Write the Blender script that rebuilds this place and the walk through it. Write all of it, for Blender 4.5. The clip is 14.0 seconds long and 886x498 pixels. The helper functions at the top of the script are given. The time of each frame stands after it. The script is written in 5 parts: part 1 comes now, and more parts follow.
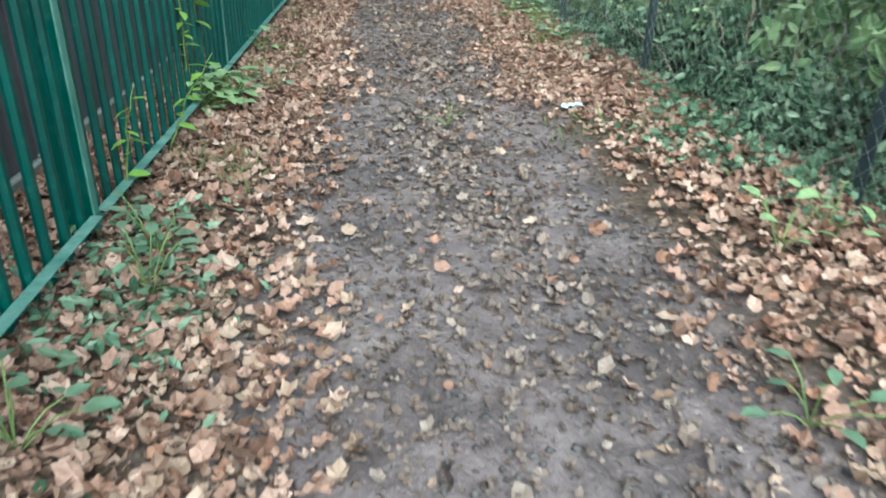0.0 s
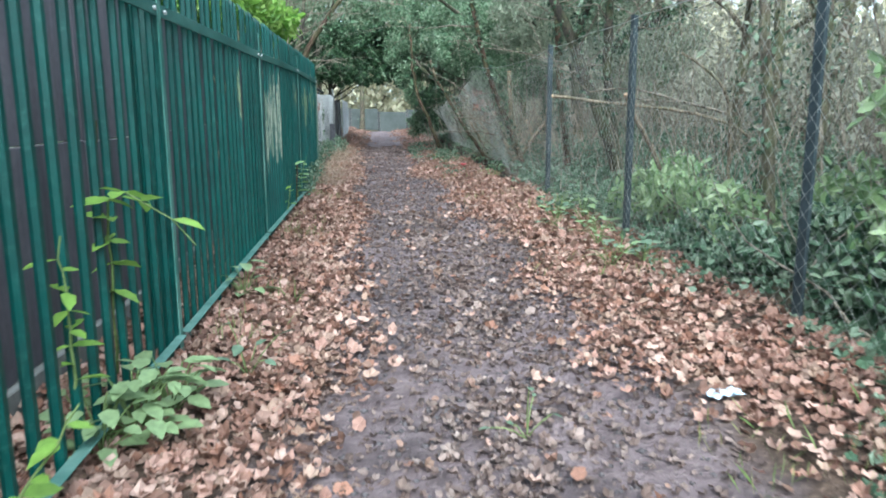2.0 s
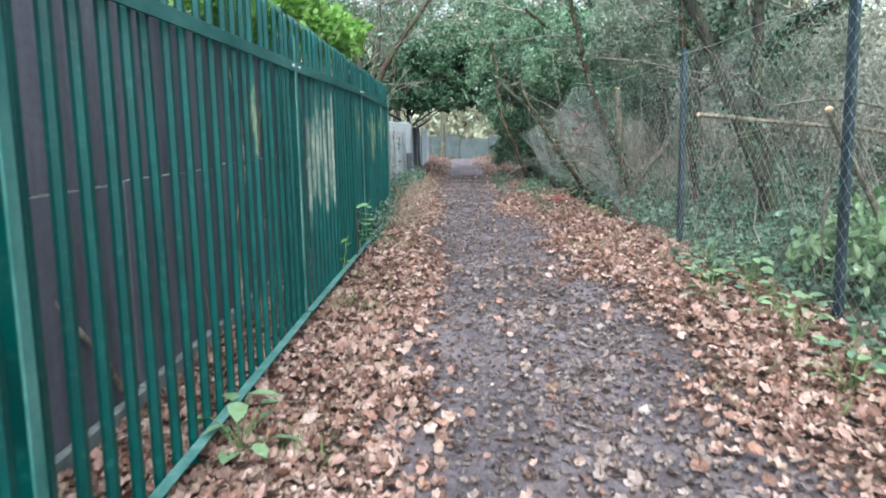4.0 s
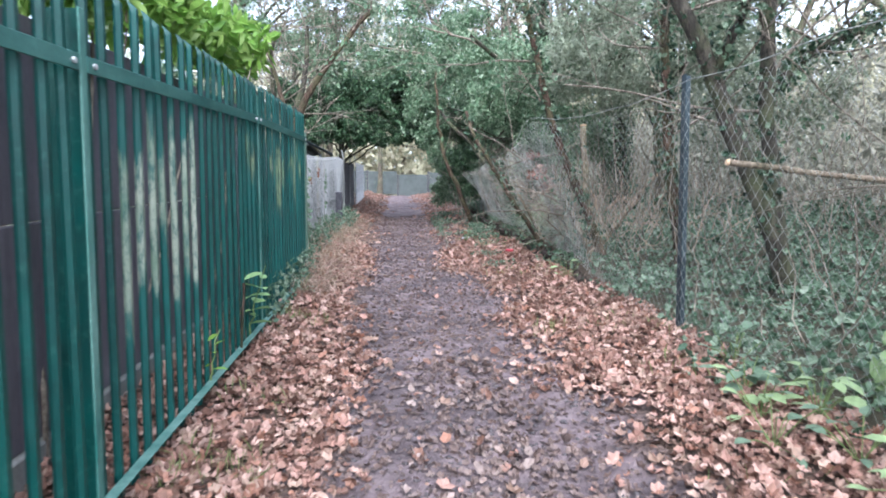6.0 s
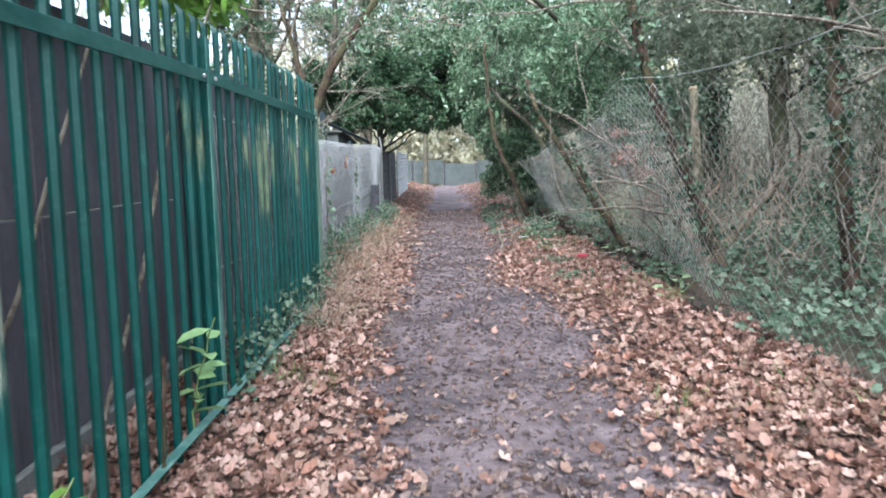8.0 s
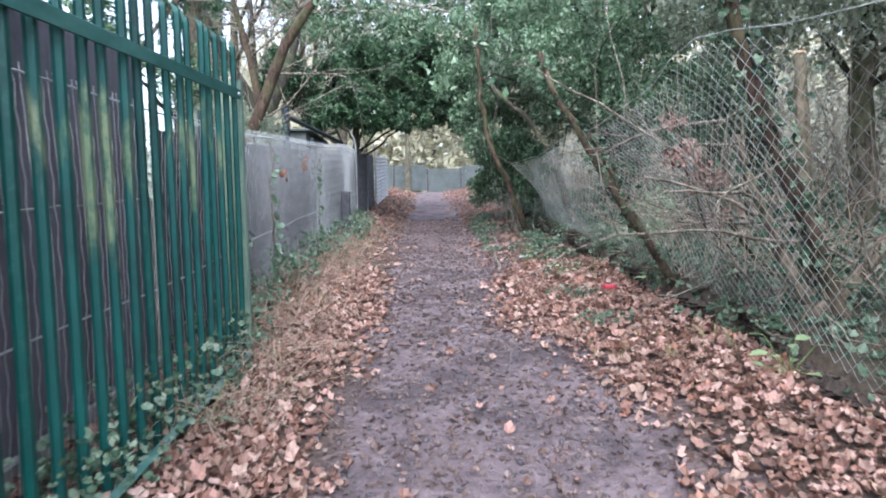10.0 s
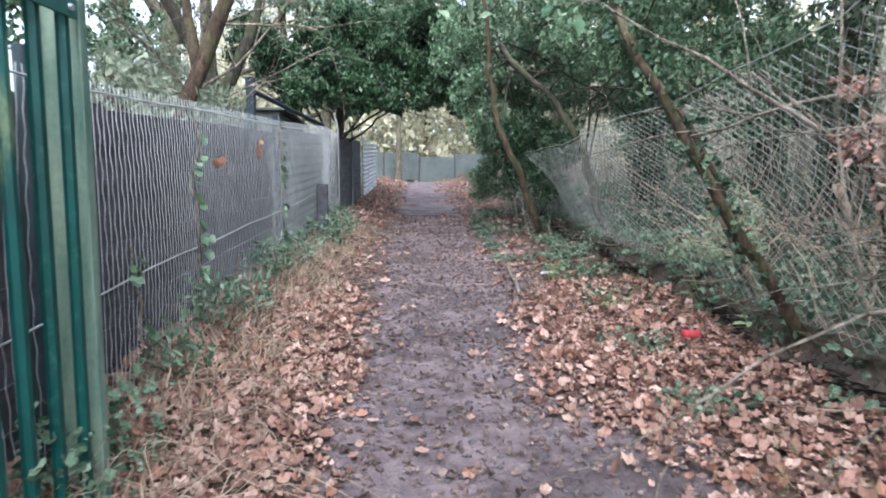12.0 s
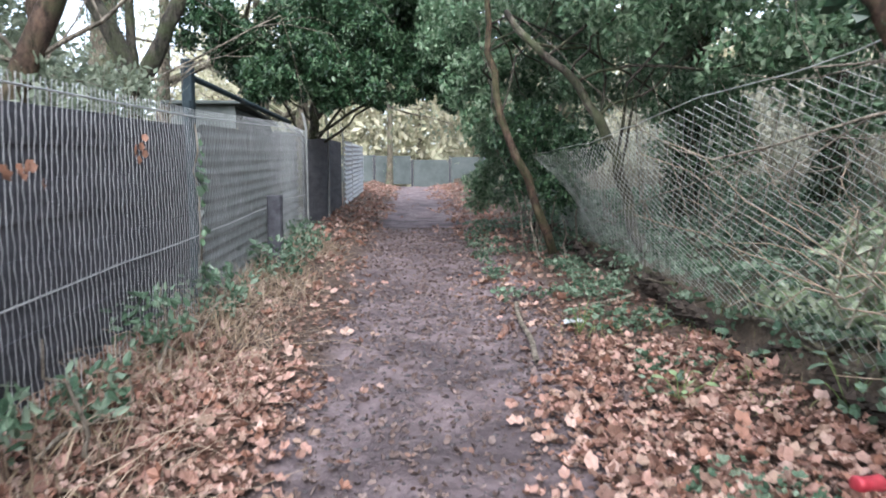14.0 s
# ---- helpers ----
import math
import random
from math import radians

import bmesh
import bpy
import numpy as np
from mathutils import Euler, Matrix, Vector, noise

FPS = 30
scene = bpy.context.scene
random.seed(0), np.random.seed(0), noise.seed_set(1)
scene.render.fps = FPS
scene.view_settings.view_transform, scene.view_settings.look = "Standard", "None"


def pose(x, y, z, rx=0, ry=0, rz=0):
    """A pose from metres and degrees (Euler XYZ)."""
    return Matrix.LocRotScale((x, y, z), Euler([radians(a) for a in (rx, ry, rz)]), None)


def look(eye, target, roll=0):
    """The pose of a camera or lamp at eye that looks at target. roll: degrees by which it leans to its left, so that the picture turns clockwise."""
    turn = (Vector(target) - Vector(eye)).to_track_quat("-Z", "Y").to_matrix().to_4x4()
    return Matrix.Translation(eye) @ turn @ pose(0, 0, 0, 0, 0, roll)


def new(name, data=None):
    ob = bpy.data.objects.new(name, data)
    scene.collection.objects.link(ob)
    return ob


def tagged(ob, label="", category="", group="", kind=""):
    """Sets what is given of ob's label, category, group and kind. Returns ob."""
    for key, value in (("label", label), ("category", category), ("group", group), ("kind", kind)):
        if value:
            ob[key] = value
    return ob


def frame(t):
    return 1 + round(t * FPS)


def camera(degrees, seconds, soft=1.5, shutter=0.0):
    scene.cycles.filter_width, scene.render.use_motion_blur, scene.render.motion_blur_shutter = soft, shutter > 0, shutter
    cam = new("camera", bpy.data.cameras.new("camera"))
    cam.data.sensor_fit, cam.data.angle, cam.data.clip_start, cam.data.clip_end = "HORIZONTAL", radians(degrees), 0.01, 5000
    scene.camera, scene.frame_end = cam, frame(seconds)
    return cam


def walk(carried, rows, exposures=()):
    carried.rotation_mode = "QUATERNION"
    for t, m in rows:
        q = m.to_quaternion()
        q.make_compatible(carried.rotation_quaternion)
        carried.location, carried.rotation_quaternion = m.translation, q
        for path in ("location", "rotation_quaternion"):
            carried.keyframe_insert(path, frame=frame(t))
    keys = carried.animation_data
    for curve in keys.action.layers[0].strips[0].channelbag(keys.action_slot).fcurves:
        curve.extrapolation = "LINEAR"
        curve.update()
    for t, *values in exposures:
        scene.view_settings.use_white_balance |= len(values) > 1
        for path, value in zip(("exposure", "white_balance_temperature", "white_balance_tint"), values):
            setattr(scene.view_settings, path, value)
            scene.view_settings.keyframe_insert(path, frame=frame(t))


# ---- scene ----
cam = camera(67.7, 14.0, 1.8, 0.38)
METRES, EYE, TILT, LEAN, TURN = 13.9, 1.363, 0.0, 0.0, -6.75
ROWS = [
    (0.0, 0.0, 0.0, 0.0, 0.8, -24.76, -1.74),
    (0.5, -0.0041, 0.0337, 0.0021, 2.13, -19.99, -2.29),
    (1.0, -0.008, 0.0689, 0.0092, -3.7, -5.91, -0.62),
    (1.5, -0.0136, 0.1058, 0.0056, 3.11, -9.07, 0.05),
    (2.0, -0.0217, 0.142, 0.0067, 1.02, -9.5, 0.22),
    (2.5, -0.0245, 0.1809, 0.0078, 4.2, -8.66, 0.74),
    (3.0, -0.0307, 0.2148, 0.0104, 7.96, -8.91, 1.36),
    (5.5, -0.0479, 0.3791, 0.0218, 5.95, -4.16, -1.08),
    (6.0, -0.0488, 0.4142, 0.0257, 2.65, -4.35, 0.1),
    (6.5, -0.0473, 0.4514, 0.0251, 5.01, -4.76, -0.38),
    (7.0, -0.0519, 0.4888, 0.0274, 7.4, -5.85, 0.62),
    (7.5, -0.0521, 0.5276, 0.0284, 5.9, -5.68, 1.39),
    (8.0, -0.0616, 0.563, 0.0299, 6.77, -5.26, 1.24),
    (10.5, -0.0839, 0.739, 0.0337, 3.86, -4.77, 0.58),
    (11.0, -0.0912, 0.7734, 0.0361, 1.85, -5.04, 0.26),
    (11.5, -0.0939, 0.8105, 0.0377, 4.38, -4.75, -0.02),
    (12.0, -0.1007, 0.8461, 0.0385, 4.45, -5.8, 0.08),
    (12.5, -0.1018, 0.8819, 0.0384, 2.75, -6.44, 0.03),
    (13.0, -0.1056, 0.9179, 0.0402, 7.03, -7.27, 0.37),
    (13.5, -0.1069, 0.9524, 0.0429, 3.68, -6.51, -0.4),
    (14.0, -0.1052, 0.9879, 0.0438, 4.12, -5.54, 0.16),
]
walk(cam, [(t, pose(0, 0, EYE, TILT, LEAN, TURN) @ pose(METRES * x, METRES * y, METRES * z, 90 + pitch, roll, yaw)) for t, x, y, z, yaw, pitch, roll in ROWS], [(0.0, 1.8, 5700, -15), (0.5, 1.88, 5600, -19), (1.0, 1.92, 5750, -7), (1.5, 1.92, 5800, 4), (2.0, 1.96, 5600, -2), (2.5, 1.98, 5500, -4), (3.0, 2.02, 5450, -3), (5.5, 2.16, 5700, 6), (6.0, 2.18, 5650, 12), (6.5, 2.18, 5650, 12), (8.0, 2.2, 5700, 7), (10.5, 2.14, 5600, 13), (11.0, 2.14, 5700, 12), (12.5, 2.08, 5750, 9), (14.0, 2.07, 5900, 10)])

# ---- world, sun, exposure ----
world = bpy.data.worlds.new("overcast")
scene.world = world
world.use_nodes = True
wn = world.node_tree.nodes
wl = world.node_tree.links
sky = wn.new("ShaderNodeTexSky")
sky.sky_type = "NISHITA"
sky.sun_disc = False
sky.sun_elevation, sky.sun_rotation = radians(48), radians(200)
sky.air_density, sky.dust_density = 1.0, 3.0
hsv = wn.new("ShaderNodeHueSaturation")
hsv.inputs["Saturation"].default_value = 0.45
wl.new(sky.outputs[0], hsv.inputs["Color"])
wl.new(hsv.outputs[0], wn["Background"].inputs["Color"])
wn["Background"].inputs["Strength"].default_value = 0.15

sun_data = bpy.data.lights.new("sun", "SUN")
sun_data.energy, sun_data.angle, sun_data.color = 1.2, radians(40), (1.0, 0.98, 0.95)
sun = new("sun", sun_data)
sun.matrix_world = look((4, -8, 14), (0, 6, 0))


# ---- materials ----
class Mat:
    """A node material with short calls for the usual nodes."""

    def __init__(self, name, rough=0.8, metal=0.0, spec=0.3):
        self.m = bpy.data.materials.new(name)
        self.m.use_nodes = True
        self.n, self.l = self.m.node_tree.nodes, self.m.node_tree.links
        self.b = self.n["Principled BSDF"]
        self.b.inputs["Roughness"].default_value = rough
        self.b.inputs["Metallic"].default_value = metal
        self.b.inputs["Specular IOR Level"].default_value = spec
        tc = self.n.new("ShaderNodeTexCoord")
        self.obj = tc.outputs["Object"]
        self.geo = self.n.new("ShaderNodeNewGeometry")

    def put(self, socket, value):
        if isinstance(value, (int, float)):
            socket.default_value = value
        elif isinstance(value, tuple):
            socket.default_value = (*value, 1) if len(value) == 3 else value
        else:
            self.l.new(value, socket)

    def coords(self, scale=(1, 1, 1), world=False):
        mp = self.n.new("ShaderNodeMapping")
        self.l.new(self.geo.outputs["Position"] if world else self.obj, mp.inputs["Vector"])
        mp.inputs["Scale"].default_value = scale
        return mp.outputs[0]

    def noise(self, scale, detail=4.0, rough=0.6, at=None, stretch=(1, 1, 1), world=True):
        t = self.n.new("ShaderNodeTexNoise")
        self.l.new(at or self.coords(stretch, world), t.inputs["Vector"])
        t.inputs["Scale"].default_value, t.inputs["Detail"].default_value = scale, detail
        t.inputs["Roughness"].default_value = rough
        return t.outputs["Fac"]

    def ramp(self, fac, *stops):
        r = self.n.new("ShaderNodeValToRGB")
        self.l.new(fac, r.inputs["Fac"])
        e = r.color_ramp.elements
        while len(e) < len(stops):
            e.new(0.5)
        for k, (p, c) in enumerate(stops):
            e[k].position = p
            e[k].color = (*c, 1) if isinstance(c, tuple) else (c, c, c, 1)
        return r.outputs["Color"]

    def mix(self, fac, a, b, mode="MIX"):
        x = self.n.new("ShaderNodeMix")
        x.data_type, x.blend_type = "RGBA", mode
        self.put(x.inputs[0], fac), self.put(x.inputs[6], a), self.put(x.inputs[7], b)
        return x.outputs[2]

    def math(self, op, a, b=0.0):
        x = self.n.new("ShaderNodeMath")
        x.operation = op
        self.put(x.inputs[0], a), self.put(x.inputs[1], b)
        return x.outputs[0]

    def axis(self, k):
        s = self.n.new("ShaderNodeSeparateXYZ")
        self.l.new(self.geo.outputs["Position"], s.inputs[0])
        return s.outputs[k]

    def island(self):
        return self.geo.outputs["Random Per Island"]

    def random(self):
        return self.n.new("ShaderNodeObjectInfo").outputs["Random"]

    def bump(self, height, strength=0.4, distance=0.01):
        x = self.n.new("ShaderNodeBump")
        x.inputs["Strength"].default_value, x.inputs["Distance"].default_value = strength, distance
        self.l.new(height, x.inputs["Height"])
        self.l.new(x.outputs[0], self.b.inputs["Normal"])

    def colour(self, c):
        self.put(self.b.inputs["Base Color"], c)
        return self

    def rough(self, c):
        self.put(self.b.inputs["Roughness"], c)
        return self


def leaf_material(name, *colours, rough=0.5, through_light=0.25):
    """Leaves: a colour for each leaf, fine mottling, and some light passing through."""
    m = Mat(name, rough)
    stops = [(k / max(1, len(colours) - 1), c) for k, c in enumerate(colours)]
    c = m.ramp(m.island(), *stops)
    m.colour(m.mix(0.5, c, m.ramp(m.noise(35, 3), (0.3, 0.45), (0.7, 1.25)), "MULTIPLY"))
    if through_light:
        m.b.inputs["Subsurface Weight"].default_value = 0.0
        t = m.n.new("ShaderNodeBsdfTranslucent")
        m.l.new(c, t.inputs["Color"])
        mx = m.n.new("ShaderNodeMixShader")
        mx.inputs[0].default_value = through_light
        m.l.new(m.b.outputs[0], mx.inputs[1])
        m.l.new(t.outputs[0], mx.inputs[2])
        m.l.new(mx.outputs[0], m.n["Material Output"].inputs["Surface"])
    return m.m


def bark_material(name, dark, light, moss=0.0):
    """Ridged bark with dark cracks, lichen blotches and some moss."""
    m = Mat(name, 0.92)
    n = m.noise(14, 7, 0.72, stretch=(1, 1, 0.22))
    c = m.ramp(n, (0.36, dark), (0.62, light))
    c = m.mix(m.ramp(m.noise(38, 4, 0.7, stretch=(1, 1, 0.35)), (0.40, 0.75), (0.52, 0.0)), c, tuple(0.35 * v for v in dark))
    c = m.mix(m.ramp(m.noise(5, 4), (0.54, 0.0), (0.68, 0.55)), c, tuple(min(1, 1.5 * v + 0.03) for v in light))
    if moss:
        c = m.mix(m.ramp(m.noise(3.5, 4), (0.45, 0.0), (0.62, moss)), c, (0.08, 0.105, 0.04))
    m.colour(c)
    m.bump(m.noise(30, 6, 0.75, stretch=(1, 1, 0.25)), 1.0, 0.03)
    return m.m


def ground_material():
    """Trodden mud in the middle, leaf mould at the sides, dark soil under the wood."""
    m = Mat("ground_soil", 0.85)
    wob = m.math("MULTIPLY", m.math("SUBTRACT", m.noise(1.6, 4), 0.5), 0.9)
    x = m.math("ADD", m.axis(0), wob)
    off = m.math("ABSOLUTE", m.math("SUBTRACT", x, 0.44))
    side = m.ramp(off, (0.78, 0.0), (1.0, 1.0))
    mud = m.ramp(m.noise(5, 6, 0.7), (0.3, (0.078, 0.058, 0.060)), (0.52, (0.178, 0.136, 0.142)), (0.75, (0.265, 0.212, 0.218)))
    crumbs = m.ramp(m.noise(55, 3, 0.6), (0.58, 0.0), (0.66, 1.0))
    mud = m.mix(m.math("MULTIPLY", crumbs, 0.5), mud, (0.26, 0.215, 0.19))
    mud = m.mix(m.ramp(m.noise(1.7, 5, 0.65), (0.48, 0.0), (0.6, 0.55)), mud, (0.042, 0.034, 0.038))
    mould = m.ramp(m.noise(28, 5, 0.7), (0.3, (0.03, 0.021, 0.017)), (0.5, (0.085, 0.057, 0.043)), (0.72, (0.20, 0.14, 0.105)))
    wood = m.ramp(m.noise(12, 5, 0.7), (0.3, (0.035, 0.034, 0.022)), (0.7, (0.11, 0.095, 0.06)))
    c = m.mix(side, mud, mould)
    far = m.math("ADD", m.ramp(m.math("DIVIDE", m.axis(0), 4.0), (0.5, 0.0), (0.62, 1.0)), m.ramp(m.math("DIVIDE", m.axis(0), -4.0), (0.42, 0.0), (0.5, 1.0)))
    m.colour(m.mix(far, c, wood))
    m.rough(m.ramp(m.noise(3, 3), (0.35, 0.6), (0.65, 0.92)))
    m.bump(m.math("ADD", m.noise(14, 6, 0.7), m.math("MULTIPLY", m.noise(70, 3), 0.3)), 1.0, 0.045)
    return m.m


def green_paint():
    """Dark green paint, chalky and flaked to pale primer in long upright patches."""
    m = Mat("green_paint", 0.42, spec=0.35)
    base = m.ramp(m.noise(4, 4), (0.3, (0.0, 0.027, 0.024)), (0.7, (0.001, 0.056, 0.047)))
    base = m.mix(m.math("MULTIPLY", m.random(), 0.35), base, (0.002, 0.066, 0.053))
    base = m.mix(m.ramp(m.noise(30, 4), (0.55, 0.0), (0.75, 0.35)), base, (0.04, 0.14, 0.11))
    m.colour(base)
    m.rough(m.ramp(m.noise(9, 4), (0.3, 0.34), (0.7, 0.6)))
    m.bump(m.noise(60, 3), 0.12, 0.003)
    return m.m


def bleached_paint(name, pale_a, pale_b, low, reach, high):
    """The same green paint where lengths of a pale have weathered down to a pale primer, with ragged ends and flakes left on."""
    m = Mat(name, 0.55, spec=0.4)
    base = m.ramp(m.noise(4, 4), (0.3, (0.0, 0.036, 0.032)), (0.7, (0.001, 0.072, 0.061)))
    pale = m.ramp(m.noise(2.6, 4, stretch=(5, 5, 1)), (0.35, pale_a), (0.62, pale_b))
    up = m.n.new("ShaderNodeSeparateXYZ")
    m.l.new(m.obj, up.inputs[0])
    rag = m.math("MULTIPLY", m.math("SUBTRACT", m.noise(3.0, 5, 0.7, stretch=(6, 6, 1)), 0.5), 0.9)
    z = m.math("ADD", up.outputs[2], rag)
    foot = m.math("ADD", m.math("MULTIPLY", m.random(), reach), low)
    top = m.math("ADD", m.math("MULTIPLY", m.math("FRACT", m.math("MULTIPLY", m.random(), 17.0)), 0.16), high)
    inside = m.math("MINIMUM", m.math("SUBTRACT", z, foot), m.math("SUBTRACT", top, z))
    flakes = m.ramp(m.noise(26, 5, 0.7, stretch=(1, 1, 0.4)), (0.38, 0.15), (0.54, 0.88))
    cover = m.math("MULTIPLY", m.ramp(m.math("MULTIPLY", inside, 8.0), (0.0, 0.0), (1.0, 1.0)), flakes)
    m.colour(m.mix(cover, base, pale))
    m.bump(m.math("ADD", m.noise(60, 3), m.math("MULTIPLY", cover, -0.6)), 0.25, 0.003)
    return m.m


def plain(name, dark, light, rough=0.7, metal=0.0, scale=5.0, stretch=(1, 1, 1), bump=0.2, fine=40.0, spec=0.3):
    m = Mat(name, rough, metal, spec)
    c = m.ramp(m.noise(scale, 6, 0.65, stretch=stretch), (0.3, dark), (0.7, light))
    m.colour(m.mix(0.35, c, m.ramp(m.noise(fine, 4), (0.3, 0.55), (0.7, 1.2)), "MULTIPLY"))
    m.bump(m.noise(fine, 4, stretch=stretch), bump, 0.008)
    return m.m


M_GROUND = ground_material()
M_GREEN = green_paint()
M_BLEACHED = bleached_paint("bleached_green_paint", (0.10, 0.155, 0.105), (0.29, 0.31, 0.245), 0.60, 0.50, 1.40)
M_YELLOWED = bleached_paint("yellowed_green_paint", (0.08, 0.145, 0.075), (0.20, 0.23, 0.13), 0.90, 0.50, 1.44)
M_PANEL = plain("dark_sheet", (0.07, 0.064, 0.076), (0.16, 0.148, 0.17), 0.72, scale=1.4, stretch=(5, 5, 0.5), fine=25)
M_FAR_PANEL = plain("green_grey_panel", (0.05, 0.062, 0.06), (0.115, 0.13, 0.125), 0.8, scale=1.5)
M_GRAVEL_BOARD = plain("grey_concrete", (0.13, 0.135, 0.13), (0.26, 0.26, 0.25), 0.9, scale=4)
M_BOARD = plain("dark_weathered_board", (0.03, 0.03, 0.036), (0.09, 0.089, 0.10), 0.8, scale=2, stretch=(5, 0.6, 5))
M_RAIL = plain("weathered_green_paint", (0.03, 0.11, 0.092), (0.16, 0.27, 0.235), 0.6, scale=7, spec=0.4)
M_GREY_SHEET = plain("grey_cladding", (0.05, 0.058, 0.054), (0.12, 0.132, 0.124), 0.7, scale=1.8, stretch=(1, 1, 0.8))
M_WHITE_SHEET = plain("pale_cladding", (0.42, 0.44, 0.46), (0.62, 0.64, 0.66), 0.55, scale=2)
M_WIRE = plain("galvanised_wire", (0.30, 0.31, 0.315), (0.56, 0.57, 0.57), 0.5, 0.35, scale=8)
M_OLD_WIRE = plain("dull_wire", (0.25, 0.26, 0.24), (0.50, 0.51, 0.48), 0.55, 0.3, scale=8)
M_DARK_WIRE = plain("dark_wire", (0.22, 0.235, 0.215), (0.42, 0.43, 0.41), 0.6, 0.3, scale=8)
M_CHALKY = plain("chalky_green_paint", (0.03, 0.10, 0.08), (0.22, 0.28, 0.21), 0.6, scale=2.0, stretch=(4, 4, 0.8))
# front flanges of the posts: a paler green than their webs
M_FLANGE = plain("paler_green_paint", (0.01, 0.10, 0.084), (0.13, 0.26, 0.22), 0.5, scale=7, stretch=(1, 1, 0.4), spec=0.4)
M_TOP_RAIL = plain("dulled_green_paint", (0.006, 0.06, 0.052), (0.06, 0.165, 0.14), 0.55, scale=6, stretch=(1, 0.3, 1))
M_STRAW = plain("dead_bramble_stems", (0.20, 0.15, 0.11), (0.46, 0.36, 0.27), 0.85, scale=9)
M_SCRAP = leaf_material("brown_leaf_scraps", (0.06, 0.036, 0.028), (0.17, 0.10, 0.075), (0.30, 0.19, 0.145), (0.12, 0.07, 0.052), rough=0.65, through_light=0.0)
M_STEEL = plain("dark_blue_steel", (0.018, 0.028, 0.034), (0.05, 0.07, 0.08), 0.6, 0.3, scale=6)
M_BARK = bark_material("grey_brown_bark", (0.055, 0.045, 0.033), (0.175, 0.148, 0.11), 0.5)
M_BARK_DARK = bark_material("dark_bark", (0.022, 0.02, 0.016), (0.08, 0.068, 0.052), 0.4)
M_BARK_RED = bark_material("red_brown_bark", (0.03, 0.02, 0.014), (0.10, 0.062, 0.042), 0.35)
M_BARK_PALE = bark_material("pale_bark", (0.10, 0.078, 0.056), (0.28, 0.225, 0.165), 0.3)
M_CUT = plain("fresh_cut_wood", (0.40, 0.26, 0.15), (0.60, 0.44, 0.29), 0.8, scale=20)
M_CUTBARK = bark_material("stripped_bark", (0.26, 0.17, 0.11), (0.50, 0.37, 0.26))
M_TWIG = bark_material("twig_bark", (0.12, 0.10, 0.075), (0.32, 0.275, 0.22))
M_LITTER = leaf_material("dead_leaves", (0.10, 0.055, 0.041), (0.265, 0.152, 0.116), (0.375, 0.222, 0.178), (0.47, 0.325, 0.272), (0.34, 0.236, 0.18), (0.16, 0.087, 0.064), (0.345, 0.18, 0.126), rough=0.62, through_light=0.08)
M_LITTER_PALE = leaf_material("trodden_leaves", (0.07, 0.05, 0.045), (0.16, 0.115, 0.10), (0.22, 0.165, 0.148), (0.10, 0.07, 0.062), (0.14, 0.095, 0.08), (0.05, 0.038, 0.036), rough=0.6, through_light=0.0)
M_SODDEN = leaf_material("sodden_leaves", (0.06, 0.045, 0.042), (0.17, 0.12, 0.105), (0.25, 0.185, 0.16), (0.11, 0.078, 0.068), (0.33, 0.26, 0.23), rough=0.5, through_light=0.0)
M_IVY = leaf_material("ivy_leaves", (0.05, 0.092, 0.056), (0.095, 0.155, 0.096), (0.155, 0.225, 0.15), (0.27, 0.335, 0.245), rough=0.4)
M_HOLLY = leaf_material("dark_evergreen_leaves", (0.010, 0.030, 0.013), (0.022, 0.056, 0.024), (0.045, 0.09, 0.04), (0.12, 0.18, 0.10), rough=0.32, through_light=0.15)
M_IVYGREEN = leaf_material("mid_green_leaves", (0.036, 0.084, 0.042), (0.08, 0.15, 0.076), (0.14, 0.22, 0.125), (0.27, 0.345, 0.235), rough=0.34, through_light=0.22)
M_GREENBLADE = leaf_material("green_grass", (0.10, 0.16, 0.05), (0.2, 0.26, 0.10), (0.30, 0.27, 0.14), rough=0.6)
M_RUST = plain("rust_brown_leaf", (0.12, 0.06, 0.04), (0.27, 0.14, 0.09), 0.6, scale=20)
M_STALK = plain("green_stalk", (0.10, 0.15, 0.05), (0.2, 0.26, 0.1), 0.6)
M_RED = plain("faded_red_paint", (0.44, 0.035, 0.055), (0.60, 0.12, 0.14), 0.35, 0.2, spec=0.5)
M_BLUEWHITE = plain("blue_white_film", (0.25, 0.42, 0.60), (0.75, 0.78, 0.80), 0.4, scale=18)
M_OLIVE = leaf_material("grey_green_leaves", (0.14, 0.18, 0.12), (0.23, 0.265, 0.185), (0.34, 0.37, 0.28), rough=0.5, through_light=0.35)
M_LIME = leaf_material("bright_green_leaves", (0.12, 0.25, 0.04), (0.22, 0.38, 0.07), (0.34, 0.48, 0.14), rough=0.4, through_light=0.4)
# leaf tones greyed and paled to paint in the wood's haze
M_HAZE = leaf_material("hazed_growth_leaves", (0.19, 0.195, 0.145), (0.29, 0.285, 0.22), (0.38, 0.365, 0.29), rough=0.7, through_light=0.3)
M_SPRIG = leaf_material("pale_sprig_leaves", (0.20, 0.36, 0.12), (0.30, 0.47, 0.20), (0.38, 0.53, 0.29), rough=0.4, through_light=0.35)
M_LAUREL = leaf_material("pale_laurel_leaves", (0.12, 0.20, 0.085), (0.23, 0.32, 0.155), (0.37, 0.45, 0.26), rough=0.35)
M_GRASS = leaf_material("dry_grass", (0.20, 0.14, 0.10), (0.40, 0.30, 0.21), (0.26, 0.21, 0.13), rough=0.7, through_light=0.1)
